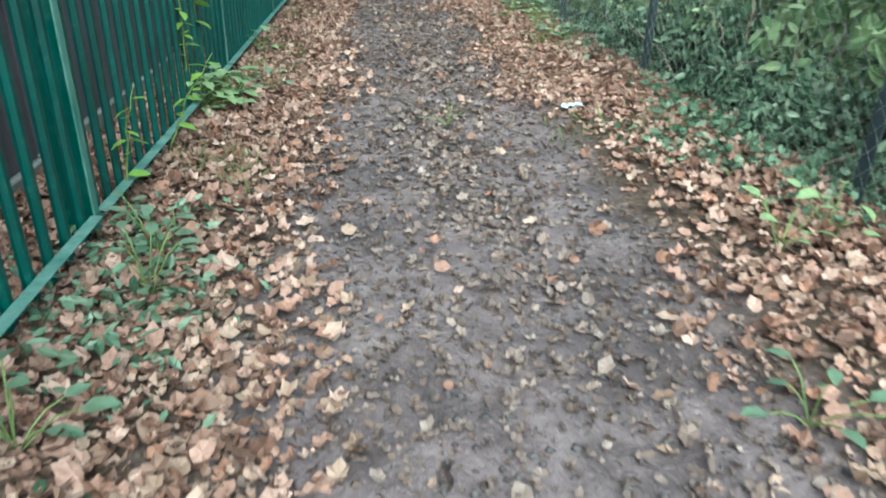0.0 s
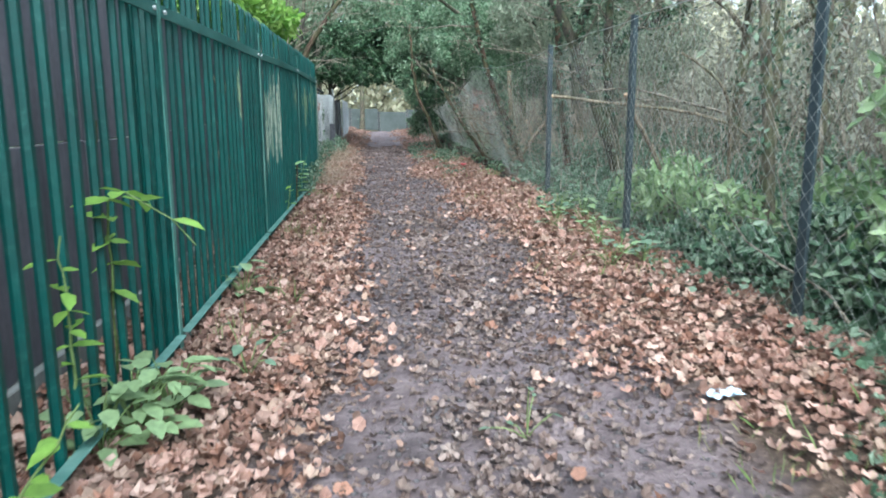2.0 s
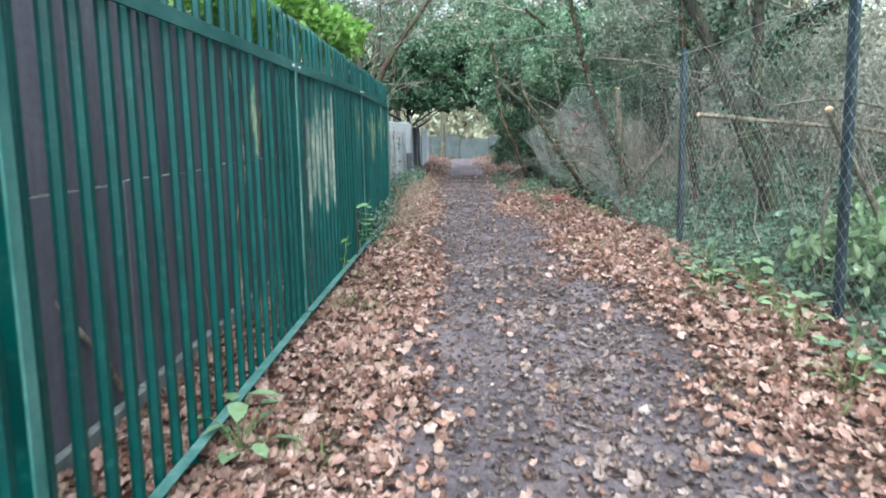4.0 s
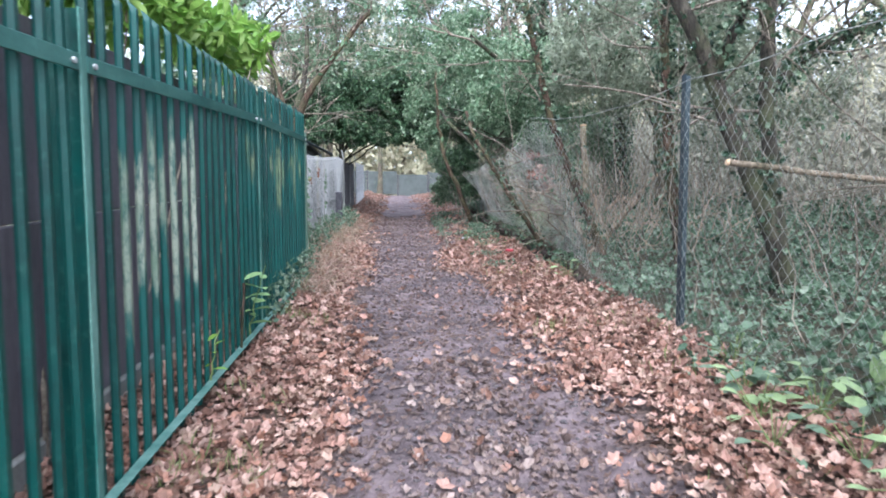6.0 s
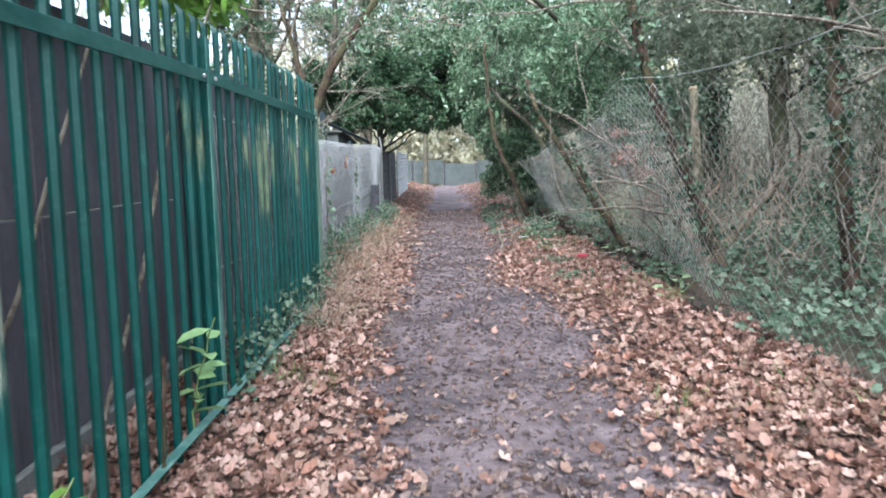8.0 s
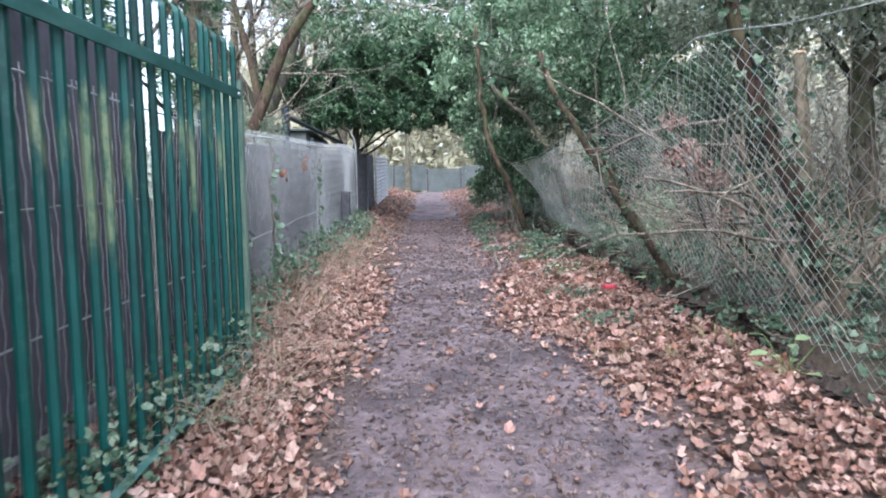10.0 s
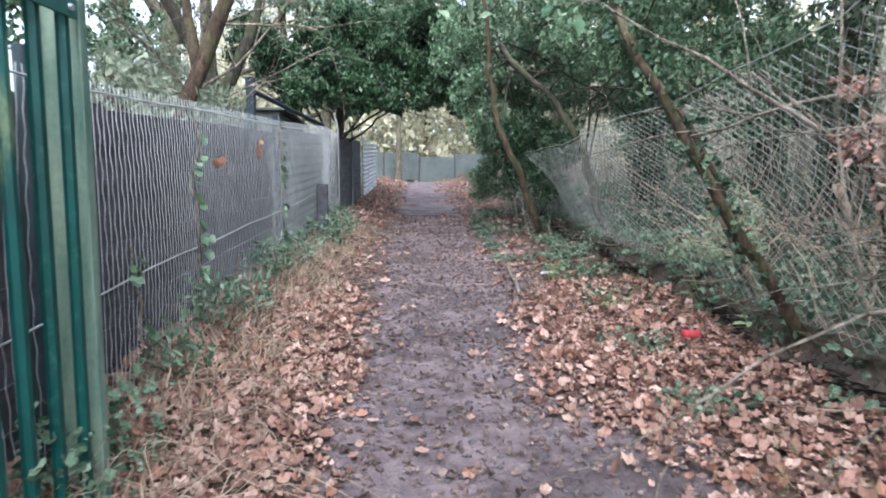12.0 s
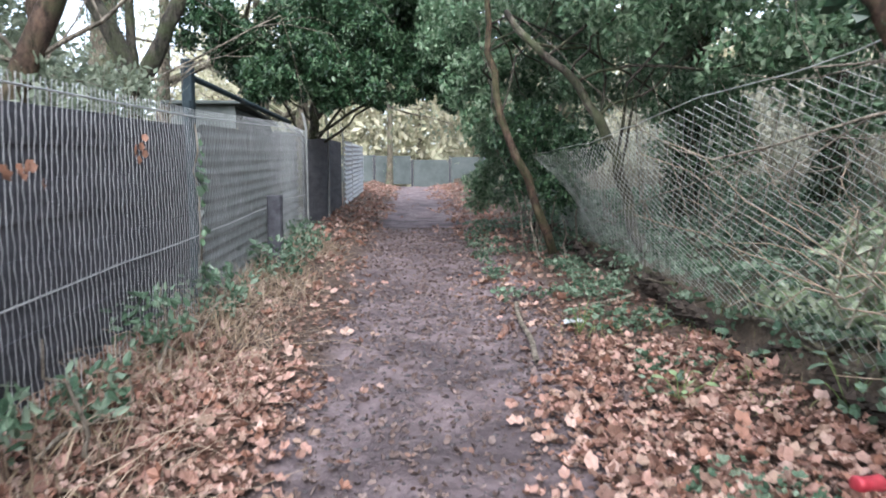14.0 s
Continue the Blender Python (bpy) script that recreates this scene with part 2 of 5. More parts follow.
# soil of the bank's lip, its colour darkened for shade under the wire
M_SHADE_SOIL = plain("shade_dark_soil", (0.022, 0.017, 0.014), (0.075, 0.058, 0.046), 0.95, scale=14)
M_CLOD = plain("dark_mud", (0.04, 0.034, 0.036), (0.13, 0.115, 0.12), 0.8, scale=12)
# far leaves: distance haze is mixed into these pale colours
M_FAR_HAZE = leaf_material("hazed_far_leaves", (0.30, 0.30, 0.19), (0.44, 0.42, 0.29), (0.54, 0.50, 0.37), rough=0.7)
M_MIDGREEN = leaf_material("ivy_green_leaves", (0.055, 0.115, 0.058), (0.115, 0.195, 0.107), (0.19, 0.28, 0.165), (0.33, 0.41, 0.29), rough=0.36, through_light=0.28)
M_DARKIVY = leaf_material("dark_ivy_leaves", (0.018, 0.042, 0.024), (0.04, 0.08, 0.045), (0.085, 0.135, 0.08), (0.18, 0.24, 0.16), rough=0.35, through_light=0.12)
M_SILVER = leaf_material("silver_green_leaves", (0.17, 0.23, 0.12), (0.30, 0.37, 0.23), (0.46, 0.50, 0.37), rough=0.45, through_light=0.3)


# ---- mesh helpers ----
rng = np.random.default_rng(7)


def lift(x, a, b):
    s = np.clip((np.asarray(x, float) - a) / (b - a), 0, 1)
    return s * s * (3 - 2 * s)


def ground_z(x, y):
    """Height of the ground: a path climbing gently between a low bank and a wooded bank with an eroded lip."""
    x, y = np.asarray(x, float), np.asarray(y, float)
    z = 0.045 * np.clip(y, -40, 42)
    z = z + 0.10 * lift(-x, 0.35, 1.05) + 0.13 * lift(-x, 0.9, 1.5) * lift(y, 13.5, 15.5)
    z = z + 0.10 * lift(x, 0.8, 1.6) + 0.08 * lift(x, 1.5, 2.2)
    z = z + 0.19 * lift(x, 2.12, 2.2) * lift(y, 12.3, 14.0)
    z = z + 0.10 * lift(x, 2.2, 3.2) + 0.09 * np.clip(x - 2.6, 0, 14)
    rough = np.sin(3.1 * x + 1.7 * y) * np.sin(2.3 * y - 1.1 * x) + 0.5 * np.sin(7.3 * x - 4.1 * y) * np.sin(5.7 * y + 2.2 * x)
    z = z + 0.018 * rough
    rut = np.exp(-((x - 0.62) / 0.16) ** 2) + 0.7 * np.exp(-((x + 0.12) / 0.15) ** 2)
    return z - 0.025 * rut * (0.6 + 0.4 * np.sin(1.9 * y))


def gz(x, y):
    return float(ground_z(x, y))


def np_mesh(name, verts, faces, material, smooth=False):
    """A mesh from an array of corners and an array of faces that all have the same count of corners."""
    me = bpy.data.meshes.new(name)
    faces = np.asarray(faces, np.int32)
    count, k = faces.shape
    me.vertices.add(len(verts)), me.loops.add(count * k), me.polygons.add(count)
    me.vertices.foreach_set("co", np.asarray(verts, np.float32).ravel())
    me.loops.foreach_set("vertex_index", faces.ravel())
    me.polygons.foreach_set("loop_start", np.arange(0, count * k, k, dtype=np.int32))
    me.polygons.foreach_set("use_smooth", np.full(count, smooth))
    me.materials.append(material)
    me.update(calc_edges=True)
    return me


def thing(name, label, category, group="", kind="", at=(0, 0, 0)):
    ob = new(name)
    ob.empty_display_size = 0.1
    ob.location = at
    return tagged(ob, label, category, group, kind)


def child(ob, parent, label=""):
    ob.parent = parent
    if not parent.parent:
        ob.matrix_parent_inverse = Matrix.Translation(-Vector(parent.location))
    return tagged(ob, label)


def part(name, bm, material, parent, label="", smooth=False):
    """Links a bmesh, built in world places, as one mesh under a thing or a part."""
    me = bpy.data.meshes.new(name)
    bmesh.ops.recalc_face_normals(bm, faces=bm.faces)
    bm.to_mesh(me)
    bm.free()
    me.materials.append(material)
    if smooth:
        me.polygons.foreach_set("use_smooth", [True] * len(me.polygons))
    return child(new(name, me), parent, label)


def box(bm, x0, x1, y0, y1, z0, z1, slope=0.0, bevel=0.0):
    """A box; slope: how far its top and bottom climb for each metre along y."""
    ym = y0
    vs = []
    for x in (x0, x1):
        for y in (y0, y1):
            for z in (z0, z1):
                vs.append(bm.verts.new((x, y, z + slope * (y - ym))))
    q = [(0, 1, 3, 2), (4, 6, 7, 5), (0, 4, 5, 1), (2, 3, 7, 6), (0, 2, 6, 4), (1, 5, 7, 3)]
    fs = [bm.faces.new([vs[i] for i in f]) for f in q]
    if bevel:
        es = list({e for f in fs for e in f.edges})
        bmesh.ops.bevel(bm, geom=es, offset=bevel, segments=1, affect="EDGES")
    return bm


def tubes(paths, sides=6):
    """Corners and faces of round tubes. paths: (points, radii) pairs."""
    V, F, base = [], [], 0
    ang = np.linspace(0, 2 * np.pi, sides, endpoint=False)
    for pts, rad in paths:
        p = np.asarray(pts, float)
        n = len(p)
        r = np.broadcast_to(np.asarray(rad, float), (n,))
        d = np.gradient(p, axis=0)
        d /= np.linalg.norm(d, axis=1)[:, None] + 1e-9
        ref = np.array([0.0, 0, 1]) if abs(d[:, 2].mean()) < 0.9 else np.array([1.0, 0, 0])
        a = np.cross(d, ref)
        a /= np.linalg.norm(a, axis=1)[:, None] + 1e-9
        b = np.cross(d, a)
        ring = p[:, None] + r[:, None, None] * (np.cos(ang)[None, :, None] * a[:, None] + np.sin(ang)[None, :, None] * b[:, None])
        V.append(ring.reshape(-1, 3))
        i = np.arange(n - 1)[:, None] * sides + base
        k = np.arange(sides)[None, :]
        k2 = (k + 1) % sides
        F.append(np.stack([i + k, i + k2, i + sides + k2, i + sides + k], -1).reshape(-1, 4))
        base += n * sides
    return np.concatenate(V), np.concatenate(F)


def tube_part(name, paths, material, parent, sides=6, label="", smooth=True):
    v, f = tubes(paths, sides)
    return child(new(name, np_mesh(name, v, f, material, smooth)), parent, label)


# outlines of one leaf, tip along +x, unit length, hub first
LOBED = np.array([(0.40, 0, -0.06), (0, 0, 0.03), (0.08, -0.24, 0.13), (0.30, -0.30, 0.04), (0.55, -0.38, 0.2), (0.74, -0.24, 0.07), (1.0, -0.02, 0.2), (0.77, 0.25, 0.05), (0.52, 0.37, 0.23), (0.28, 0.29, 0.02), (0.06, 0.24, 0.12)])
OVAL = np.array([(0.5, 0, -0.05), (0, 0, 0), (0.3, -0.22, 0.03), (0.7, -0.19, 0.03), (1.0, 0, -0.04), (0.7, 0.19, 0.03), (0.3, 0.22, 0.03)])
KITE = np.array([(0, 0, 0), (0.45, -0.26, 0.06), (1.0, 0, -0.05), (0.45, 0.26, 0.06)])
BLADE = np.array([(0, -0.010, 0), (0.55, -0.011, 0.05), (1.0, 0, 0.04), (0.55, 0.011, 0.055)])


def leaves_mesh(name, places, sizes, shape, material, flat=0.0, up=0.0):
    """One mesh of many leaves. flat: 1 lies level, 0 turns any way; up: how far the tips point up."""
    n, k = len(places), len(shape)
    yaw = rng.uniform(0, 2 * np.pi, n)
    tip = rng.normal(0, 1, n) * 0.9 * (1 - flat) + up + rng.normal(0, 0.22, n)
    roll = rng.normal(0, 1, n) * (1.0 * (1 - flat) + 0.28)
    curl = rng.uniform(0.3, 2.2, n)
    s = shape[None] * np.ones((n, 1, 1))
    s[:, :, 2] *= curl[:, None]
    s = s * np.asarray(sizes)[:, None, None]
    cr, sr = np.cos(roll)[:, None], np.sin(roll)[:, None]
    x, y, z = s[:, :, 0], s[:, :, 1] * cr - s[:, :, 2] * sr, s[:, :, 1] * sr + s[:, :, 2] * cr
    ct, st = np.cos(tip)[:, None], np.sin(tip)[:, None]
    x, z = x * ct - z * st, x * st + z * ct
    cy, sy = np.cos(yaw)[:, None], np.sin(yaw)[:, None]
    v = np.stack([x * cy - y * sy, x * sy + y * cy, z], -1) + np.asarray(places)[:, None]
    base = (np.arange(n) * k)[:, None, None]
    if k == 4:
        f = np.array([(0, 1, 2), (0, 2, 3)])
    else:
        o = np.arange(1, k)
        f = np.stack([np.zeros(k - 1, int), o, np.roll(o, -1)], -1)
    return np_mesh(name, v.reshape(-1, 3), (f[None] + base).reshape(-1, 3), material)


def clump_points(n, centres, radii, squash=0.8):
    """Points scattered in clumps, thicker towards each clump's outside."""
    c, r = np.asarray(centres, float), np.asarray(radii, float)
    i = rng.choice(len(c), n, p=r ** 2 / np.sum(r ** 2))
    d = rng.normal(size=(n, 3))
    d /= np.linalg.norm(d, axis=1)[:, None]
    d[:, 2] *= squash
    return c[i] + d * (r[i] * rng.uniform(0.15, 1, n) ** 0.45)[:, None]


def bent(a, b, n=8, sag=0.0, wob=0.05, seed=0):
    """A crooked line from a to b."""
    g = np.random.default_rng(seed)
    t = np.linspace(0, 1, n)[:, None]
    p = np.asarray(a, float) * (1 - t) + np.asarray(b, float) * t
    j = np.cumsum(g.normal(0, wob, (n, 3)), 0)
    j -= j[0] * (1 - t) + j[-1] * t
    p = p + j
    p[:, 2] -= (sag * 4 * t * (1 - t))[:, 0]
    return p


def grow(base, heading, length, radius, depth, g, paths, tips, spread=0.6, droop=0.0, kids=3):
    """Limbs that fork and thin out; fills paths by depth and the ends in tips."""
    n = 7
    p = [np.asarray(base, float)]
    d = np.asarray(heading, float)
    d = d / np.linalg.norm(d)
    for _ in range(n - 1):
        d = d + g.normal(0, 0.11, 3)
        d[2] -= droop * 0.1
        d /= np.linalg.norm(d)
        p.append(p[-1] + d * length / (n - 1))
    p = np.array(p)
    paths.setdefault(depth, []).append((p, np.linspace(radius, radius * 0.45, n)))
    if depth == 0:
        tips.append(p[-1])
        return
    for _ in range(kids):
        k = g.integers(2, n)
        h = p[k] - p[k - 1]
        h = h / np.linalg.norm(h) + g.normal(0, spread, 3)
        h[2] += 0.12
        grow(p[k], h, length * g.uniform(0.45, 0.75), radius * (1 - 0.55 * k / n) * 0.62, depth - 1, g, paths, tips, spread, droop, kids)


def tree(base, height, radius, seed, label, lean=(0, 0), depth=3, kids=3, bark=None, leaf=None, leaves=0, leaf_size=0.07, ivy=0, spread=0.6, droop=0.0, crown_r=0.6, name="tree", squash=0.8):
    """A tree: tapered trunk, forking branches, crown of small leaves in clumps, ivy up the trunk."""
    g = np.random.default_rng(seed)
    x, y = base
    z = gz(x, y) - 0.1
    ob = thing(name, label, "tree", "trees along the path", at=(x, y, z))
    paths, tips = {}, []
    n = 10
    t = np.linspace(0, 1, n)
    p = np.stack([x + lean[0] * t + np.cumsum(g.normal(0, 0.025, n)), y + lean[1] * t + np.cumsum(g.normal(0, 0.025, n)), z + height * 0.62 * t], -1)
    r = radius * (1 - 0.55 * t)
    r[0] *= 1.35
    tube_part("trunk", [(p, r)], bark or M_BARK, ob, 10)
    for q in range(kids + 3):
        k = g.integers(3, n) if q else n - 1
        h = np.array([g.normal(0, 0.8), g.normal(0, 0.8), g.uniform(0.5, 1.3)])
        grow(p[k], h, height * g.uniform(0.28, 0.45), r[k] * 0.62, depth - 1, g, paths, tips, spread, droop, kids)
    big = paths.pop(depth - 1, [])
    if big:
        tube_part("branch", big, bark or M_BARK, ob, 6)
    fine = [q for d in paths.values() for q in d]
    if fine:
        tagged(tube_part("fine_branching", fine, M_TWIG, ob, 4), kind="stuff")
    if leaf and leaves:
        pts = clump_points(leaves, np.array(tips), np.full(len(tips), crown_r) * g.uniform(0.5, 1.3, len(tips)), squash)
        child(new("crown", leaves_mesh("crown", pts, rng.uniform(0.6, 1.3, leaves) * leaf_size, KITE, leaf)), ob)
    if ivy:
        k = g.uniform(0, 1, ivy) ** 1.2
        q = np.stack([np.interp(k, t, p[:, a]) for a in range(3)], -1)
        a = g.uniform(0, 2 * np.pi, ivy)
        rr = radius * (1 - 0.5 * k) + g.uniform(0, 0.14, ivy)
        q[:, 0] += np.cos(a) * rr
        q[:, 1] += np.sin(a) * rr
        child(new("ivy", leaves_mesh("ivy", q, rng.uniform(0.05, 0.09, ivy), KITE, M_DARKIVY)), ob, "dark ivy climbing the trunk")
    return ob


def chain_link(name, surface, length, height, cell, radius, material, parent, label="", tall=1.0, sway=0.5):
    """Woven diamond mesh on a surface: surface(u, v) gives a place for metres along and up."""
    cols, rows = int(length / cell), int(height / cell / tall)
    j = np.arange(rows + 1)
    paths = []
    for i in range(cols):
        u = (i + 0.5 + np.where((j + i) % 2, 0.96, -0.96) * sway) * cell
        p = surface(u, j * cell * tall)
        p[:, 0] += np.where(j % 2, 1, -1) * radius * 0.7
        paths.append((p, radius))
    return tube_part(name, paths, material, parent, 3, label)


def limb(points, r0, r1, n=14, seed=0, rough=0.012):
    """A smooth crooked limb through a few places."""
    p = np.asarray(points, float)
    s = np.concatenate([[0], np.cumsum(np.linalg.norm(np.diff(p, axis=0), axis=1))])
    t = np.linspace(0, s[-1], n)
    q = np.stack([np.interp(t, s, p[:, k]) for k in range(3)], -1)
    for _ in range(2):
        q[1:-1] = 0.25 * q[:-2] + 0.5 * q[1:-1] + 0.25 * q[2:]
    g = np.random.default_rng(seed)
    q[1:-1] += g.normal(0, rough, (n - 2, 3))
    r = np.linspace(r0, r1, n) * (1 + g.normal(0, 0.05, n))
    a, b = q[0] - 0.06 * (q[1] - q[0]), q[-1] + 0.06 * (q[-1] - q[-2])
    return np.concatenate([[a], q, [b]]), np.concatenate([[0.001], r, [0.001]])


def cut_face(parent, p, q, r):
    """The pale round face where a limb that runs from p towards q was sawn or snapped."""
    d = (Vector(p) - Vector(q)).normalized()
    bm = bmesh.new()
    bmesh.ops.create_cone(bm, cap_ends=True, segments=10, radius1=r, radius2=r * 0.8, depth=0.014, matrix=Matrix.Translation(Vector(p) + d * 0.006) @ d.to_track_quat("Z", "Y").to_matrix().to_4x4())
    part("cut_face", bm, M_CUT, parent, "pale raw cut wood")


def stem_tree(name, label, stems, bark, twig_count=0, seed=0, category="tree", group="", leaf=None, leaves=0, leaf_size=0.07, cuts=(), ivy=0):
    """A tree or broken branch given by its stems: (points, first radius, last radius)."""
    g = np.random.default_rng(seed)
    x, y, z = stems[0][0][0]
    ob = thing(name, label, category, group, at=(x, y, z))
    tips = []
    for k, (pts, r0, r1) in enumerate(stems):
        p, r = limb(pts, r0, r1, 16, seed + k, r0 * 0.12)
        tube_part("trunk" if k == 0 else "branch", [(p, r)], bark, ob, 9)
        tips.append(p[1:-1])
        if (k, 0) in cuts:
            cut_face(ob, p[0], p[2], r0 * 1.02)
        if (k, 1) in cuts:
            cut_face(ob, p[-1], p[-3], r1 * 1.05)
    if ivy:
        every = np.concatenate([np.stack([p[i0, a] * (1 - fr) + p[i0 + 1, a] * fr for a in range(3)], -1) for p in tips for i0, fr in [(g.integers(0, len(p) - 1, ivy // len(tips)), g.uniform(0, 1, ivy // len(tips)))]])
        every = every + g.normal(0, 1, every.shape) * np.array([0.5, 0.5, 0.4]) * (stems[0][1] + 0.05)
        child(new("ivy", leaves_mesh("ivy", every, rng.uniform(0.04, 0.08, len(every)), LOBED, M_DARKIVY, 0.1)), ob, "dark ivy wrapped round the stems")
    paths, ends = {}, []
    for k in range(twig_count):
        p = tips[k % len(tips)]
        i = g.integers(5, len(p))
        hd = np.array([g.normal(0, 1), g.normal(0, 1), g.uniform(0, 1.2)])
        grow(p[i], hd, g.uniform(0.7, 1.8), 0.014, 2, g, paths, ends, 0.6, 0.2, 3)
    fine = [q for d in paths.values() for q in d]
    if fine:
        tagged(tube_part("fine_branching", fine, M_TWIG, ob, 4), kind="stuff")
    if leaf and ends:
        pts = clump_points(leaves, np.array(ends), g.uniform(0.15, 0.5, len(ends)))
        child(new("crown", leaves_mesh("crown", pts, rng.uniform(0.6, 1.3, leaves) * leaf_size, KITE, leaf)), ob)
    return ob


# ---- ground ----
def make_ground():
    xs = np.concatenate([[-900, -300, -80, -30, -14, -8, -5, -3.5, -2.6], np.arange(-2.0, 3.4, 0.07), np.arange(3.6, 8, 0.4), [9, 11, 14, 20, 40, 120, 400, 900]])
    ys = np.concatenate([[-900, -300, -80, -30, -12, -6], np.arange(-3, 26, 0.09), np.arange(26, 46, 0.5), [50, 60, 90, 200, 500, 900]])
    X, Y = np.meshgrid(xs, ys, indexing="ij")
    Z = ground_z(X, Y)
    v = np.stack([X, Y, Z], -1).reshape(-1, 3)
    a = (np.arange(len(xs) - 1)[:, None] * len(ys) + np.arange(len(ys) - 1)[None]).reshape(-1, 1)
    f = np.concatenate([a, a + len(ys), a + len(ys) + 1, a + 1], 1)
    tagged(new("ground", np_mesh("ground", v, f, M_GROUND, True)), "trodden dark mud path with leaf mould on both banks", "ground", kind="structure")


make_ground()


def scatter(n, x0, x1, y0, y1, keep=None):
    x, y = rng.uniform(x0, x1, n), rng.uniform(y0, y1, n)
    if keep is not None:
        k = rng.uniform(0, 1, n) < keep(x, y)
        x, y = x[k], y[k]
    return x, y


def litter(name, label, n, x0, x1, y0, y1, size, material, keep=None, shape=LOBED, rise=0.03):
    x, y = scatter(n, x0, x1, y0, y1, keep)
    z = ground_z(x, y) + rng.uniform(0.002, rise, len(x))
    me = leaves_mesh(name, np.stack([x, y, z], -1), (0.5 + 0.85 * rng.uniform(0, 1, len(x)) ** 1.4) * size, shape, material, flat=0.72)
    return tagged(new(name, me), label, "leaves", kind="stuff")


def banks(x, y):
    wob = 0.16 * np.sin(1.3 * y) + 0.09 * np.sin(3.7 * y + x)
    edge = np.interp(y, [0, 2.2, 4.5, 6.5, 9, 12, 14.5, 16.5, 20], [1.45, 1.36, 1.28, 1.22, 1.15, 1.08, 1.0, 0.82, 0.84])
    left = lift(-x + wob * 0.6 - np.interp(y, [9, 14], [0, 0.2]), 0.02, 0.62)
    right = lift(x - edge + wob, -0.28, 0.5)
    thin = 0.75 + 0.25 * np.sin(2.3 * x + 1.1 * y) * np.sin(1.7 * y - x)
    bare = 1 - 0.5 * lift(x, 1.2, 1.9) * lift(y, 16.5, 20)
    off = 1 - lift(x, 2.06, 2.14) * lift(y, 12.3, 13)
    return off * np.maximum(np.maximum(left, right) * thin * bare, 0.014 * (1 - 0.4 * lift(y, 9, 13)))


litter("leaf_litter", "fallen brown and pinkish leaves lying thick on both banks", 98000, -1.6, 2.3, -2.5, 18, 0.07, M_LITTER, banks, rise=0.05)
litter("leaf_scraps", "broken brown leaf scraps filling in between the fallen leaves", 52000, -1.6, 2.12, -1.5, 20, 0.042, M_SCRAP, banks, OVAL * np.array([1, 1.5, 1.6]), 0.035)
litter("far_leaf_litter", "fallen brown leaves along the far path", 11000, -1.6, 2.3, 18, 42, 0.09, M_LITTER, banks)


def between_ruts(x, y):
    """A strip of trodden leaves between two bare ruts."""
    mid = 0.58 + 0.08 * np.sin(1.1 * y)
    strip = np.exp(-((x - mid) / 0.36) ** 2) * (0.3 + 0.7 * lift(y, 1.5, 3.5)) * (1 - lift(y, 8.5, 12))
    return strip * (0.6 + 0.4 * np.sin(3.1 * y + 2 * x) * np.sin(5.3 * x - 1.3 * y))


litter("sodden_leaves", "dull brown sodden leaves trodden into the middle of the path", 15000, -0.4, 1.4, -1.5, 13, 0.06, M_SODDEN, between_ruts, rise=0.02)
litter("trodden_leaves", "pale trodden leaf scraps pressed into the mud", 34000, -0.6, 1.35, -2.5, 26, 0.04, M_LITTER_PALE, lambda x, y: 0.5 + 0.5 * (1 - lift(y, 9, 14)) * (0.6 + 0.4 * np.sin(2.3 * y + 3 * x) * np.sin(4.1 * x - y)), rise=0.014)


def clods():
    """Small lumps of trodden soil along the path."""
    n = 5000
    x, y = scatter(n, -0.6, 1.3, 0.2, 20)
    r = rng.uniform(0.006, 0.022, n)
    octa = np.array([(1, 0, 0), (-1, 0, 0), (0, 1, 0), (0, -1, 0), (0, 0, 0.7), (0, 0, -0.7)], float)
    v = octa[None] * (r[:, None, None] * rng.uniform(0.6, 1.4, (n, 6, 1)))
    v = v + np.stack([x, y, ground_z(x, y) + 0.002], -1)[:, None]
    f = np.array([(0, 2, 4), (2, 1, 4), (1, 3, 4), (3, 0, 4), (2, 0, 5), (1, 2, 5), (3, 1, 5), (0, 3, 5)])
    f = (f[None] + (np.arange(n) * 6)[:, None, None]).reshape(-1, 3)
    tagged(new("soil_clods", np_mesh("soil_clods", v.reshape(-1, 3), f, M_CLOD, True)), "small dark clods of trodden mud", "soil", kind="stuff")


clods()


# ---- palisade fence ----
FX = -1.10
POSTS = [-3.1, -0.27, 2.58, 5.42, 8.25, 11.24, 14.1]


def rail_top(y):
    return float(np.interp(y, [-4, 5.5, 8.3, 11.3, 14.2], [1.73, 2.10, 2.23, 2.39, 2.48]))


def rail_bottom(y):
    return float(np.interp(y, [-4, 5.5, 8.3, 11.3, 14.2], [0.08, 0.47, 0.60, 0.72, 0.83]))


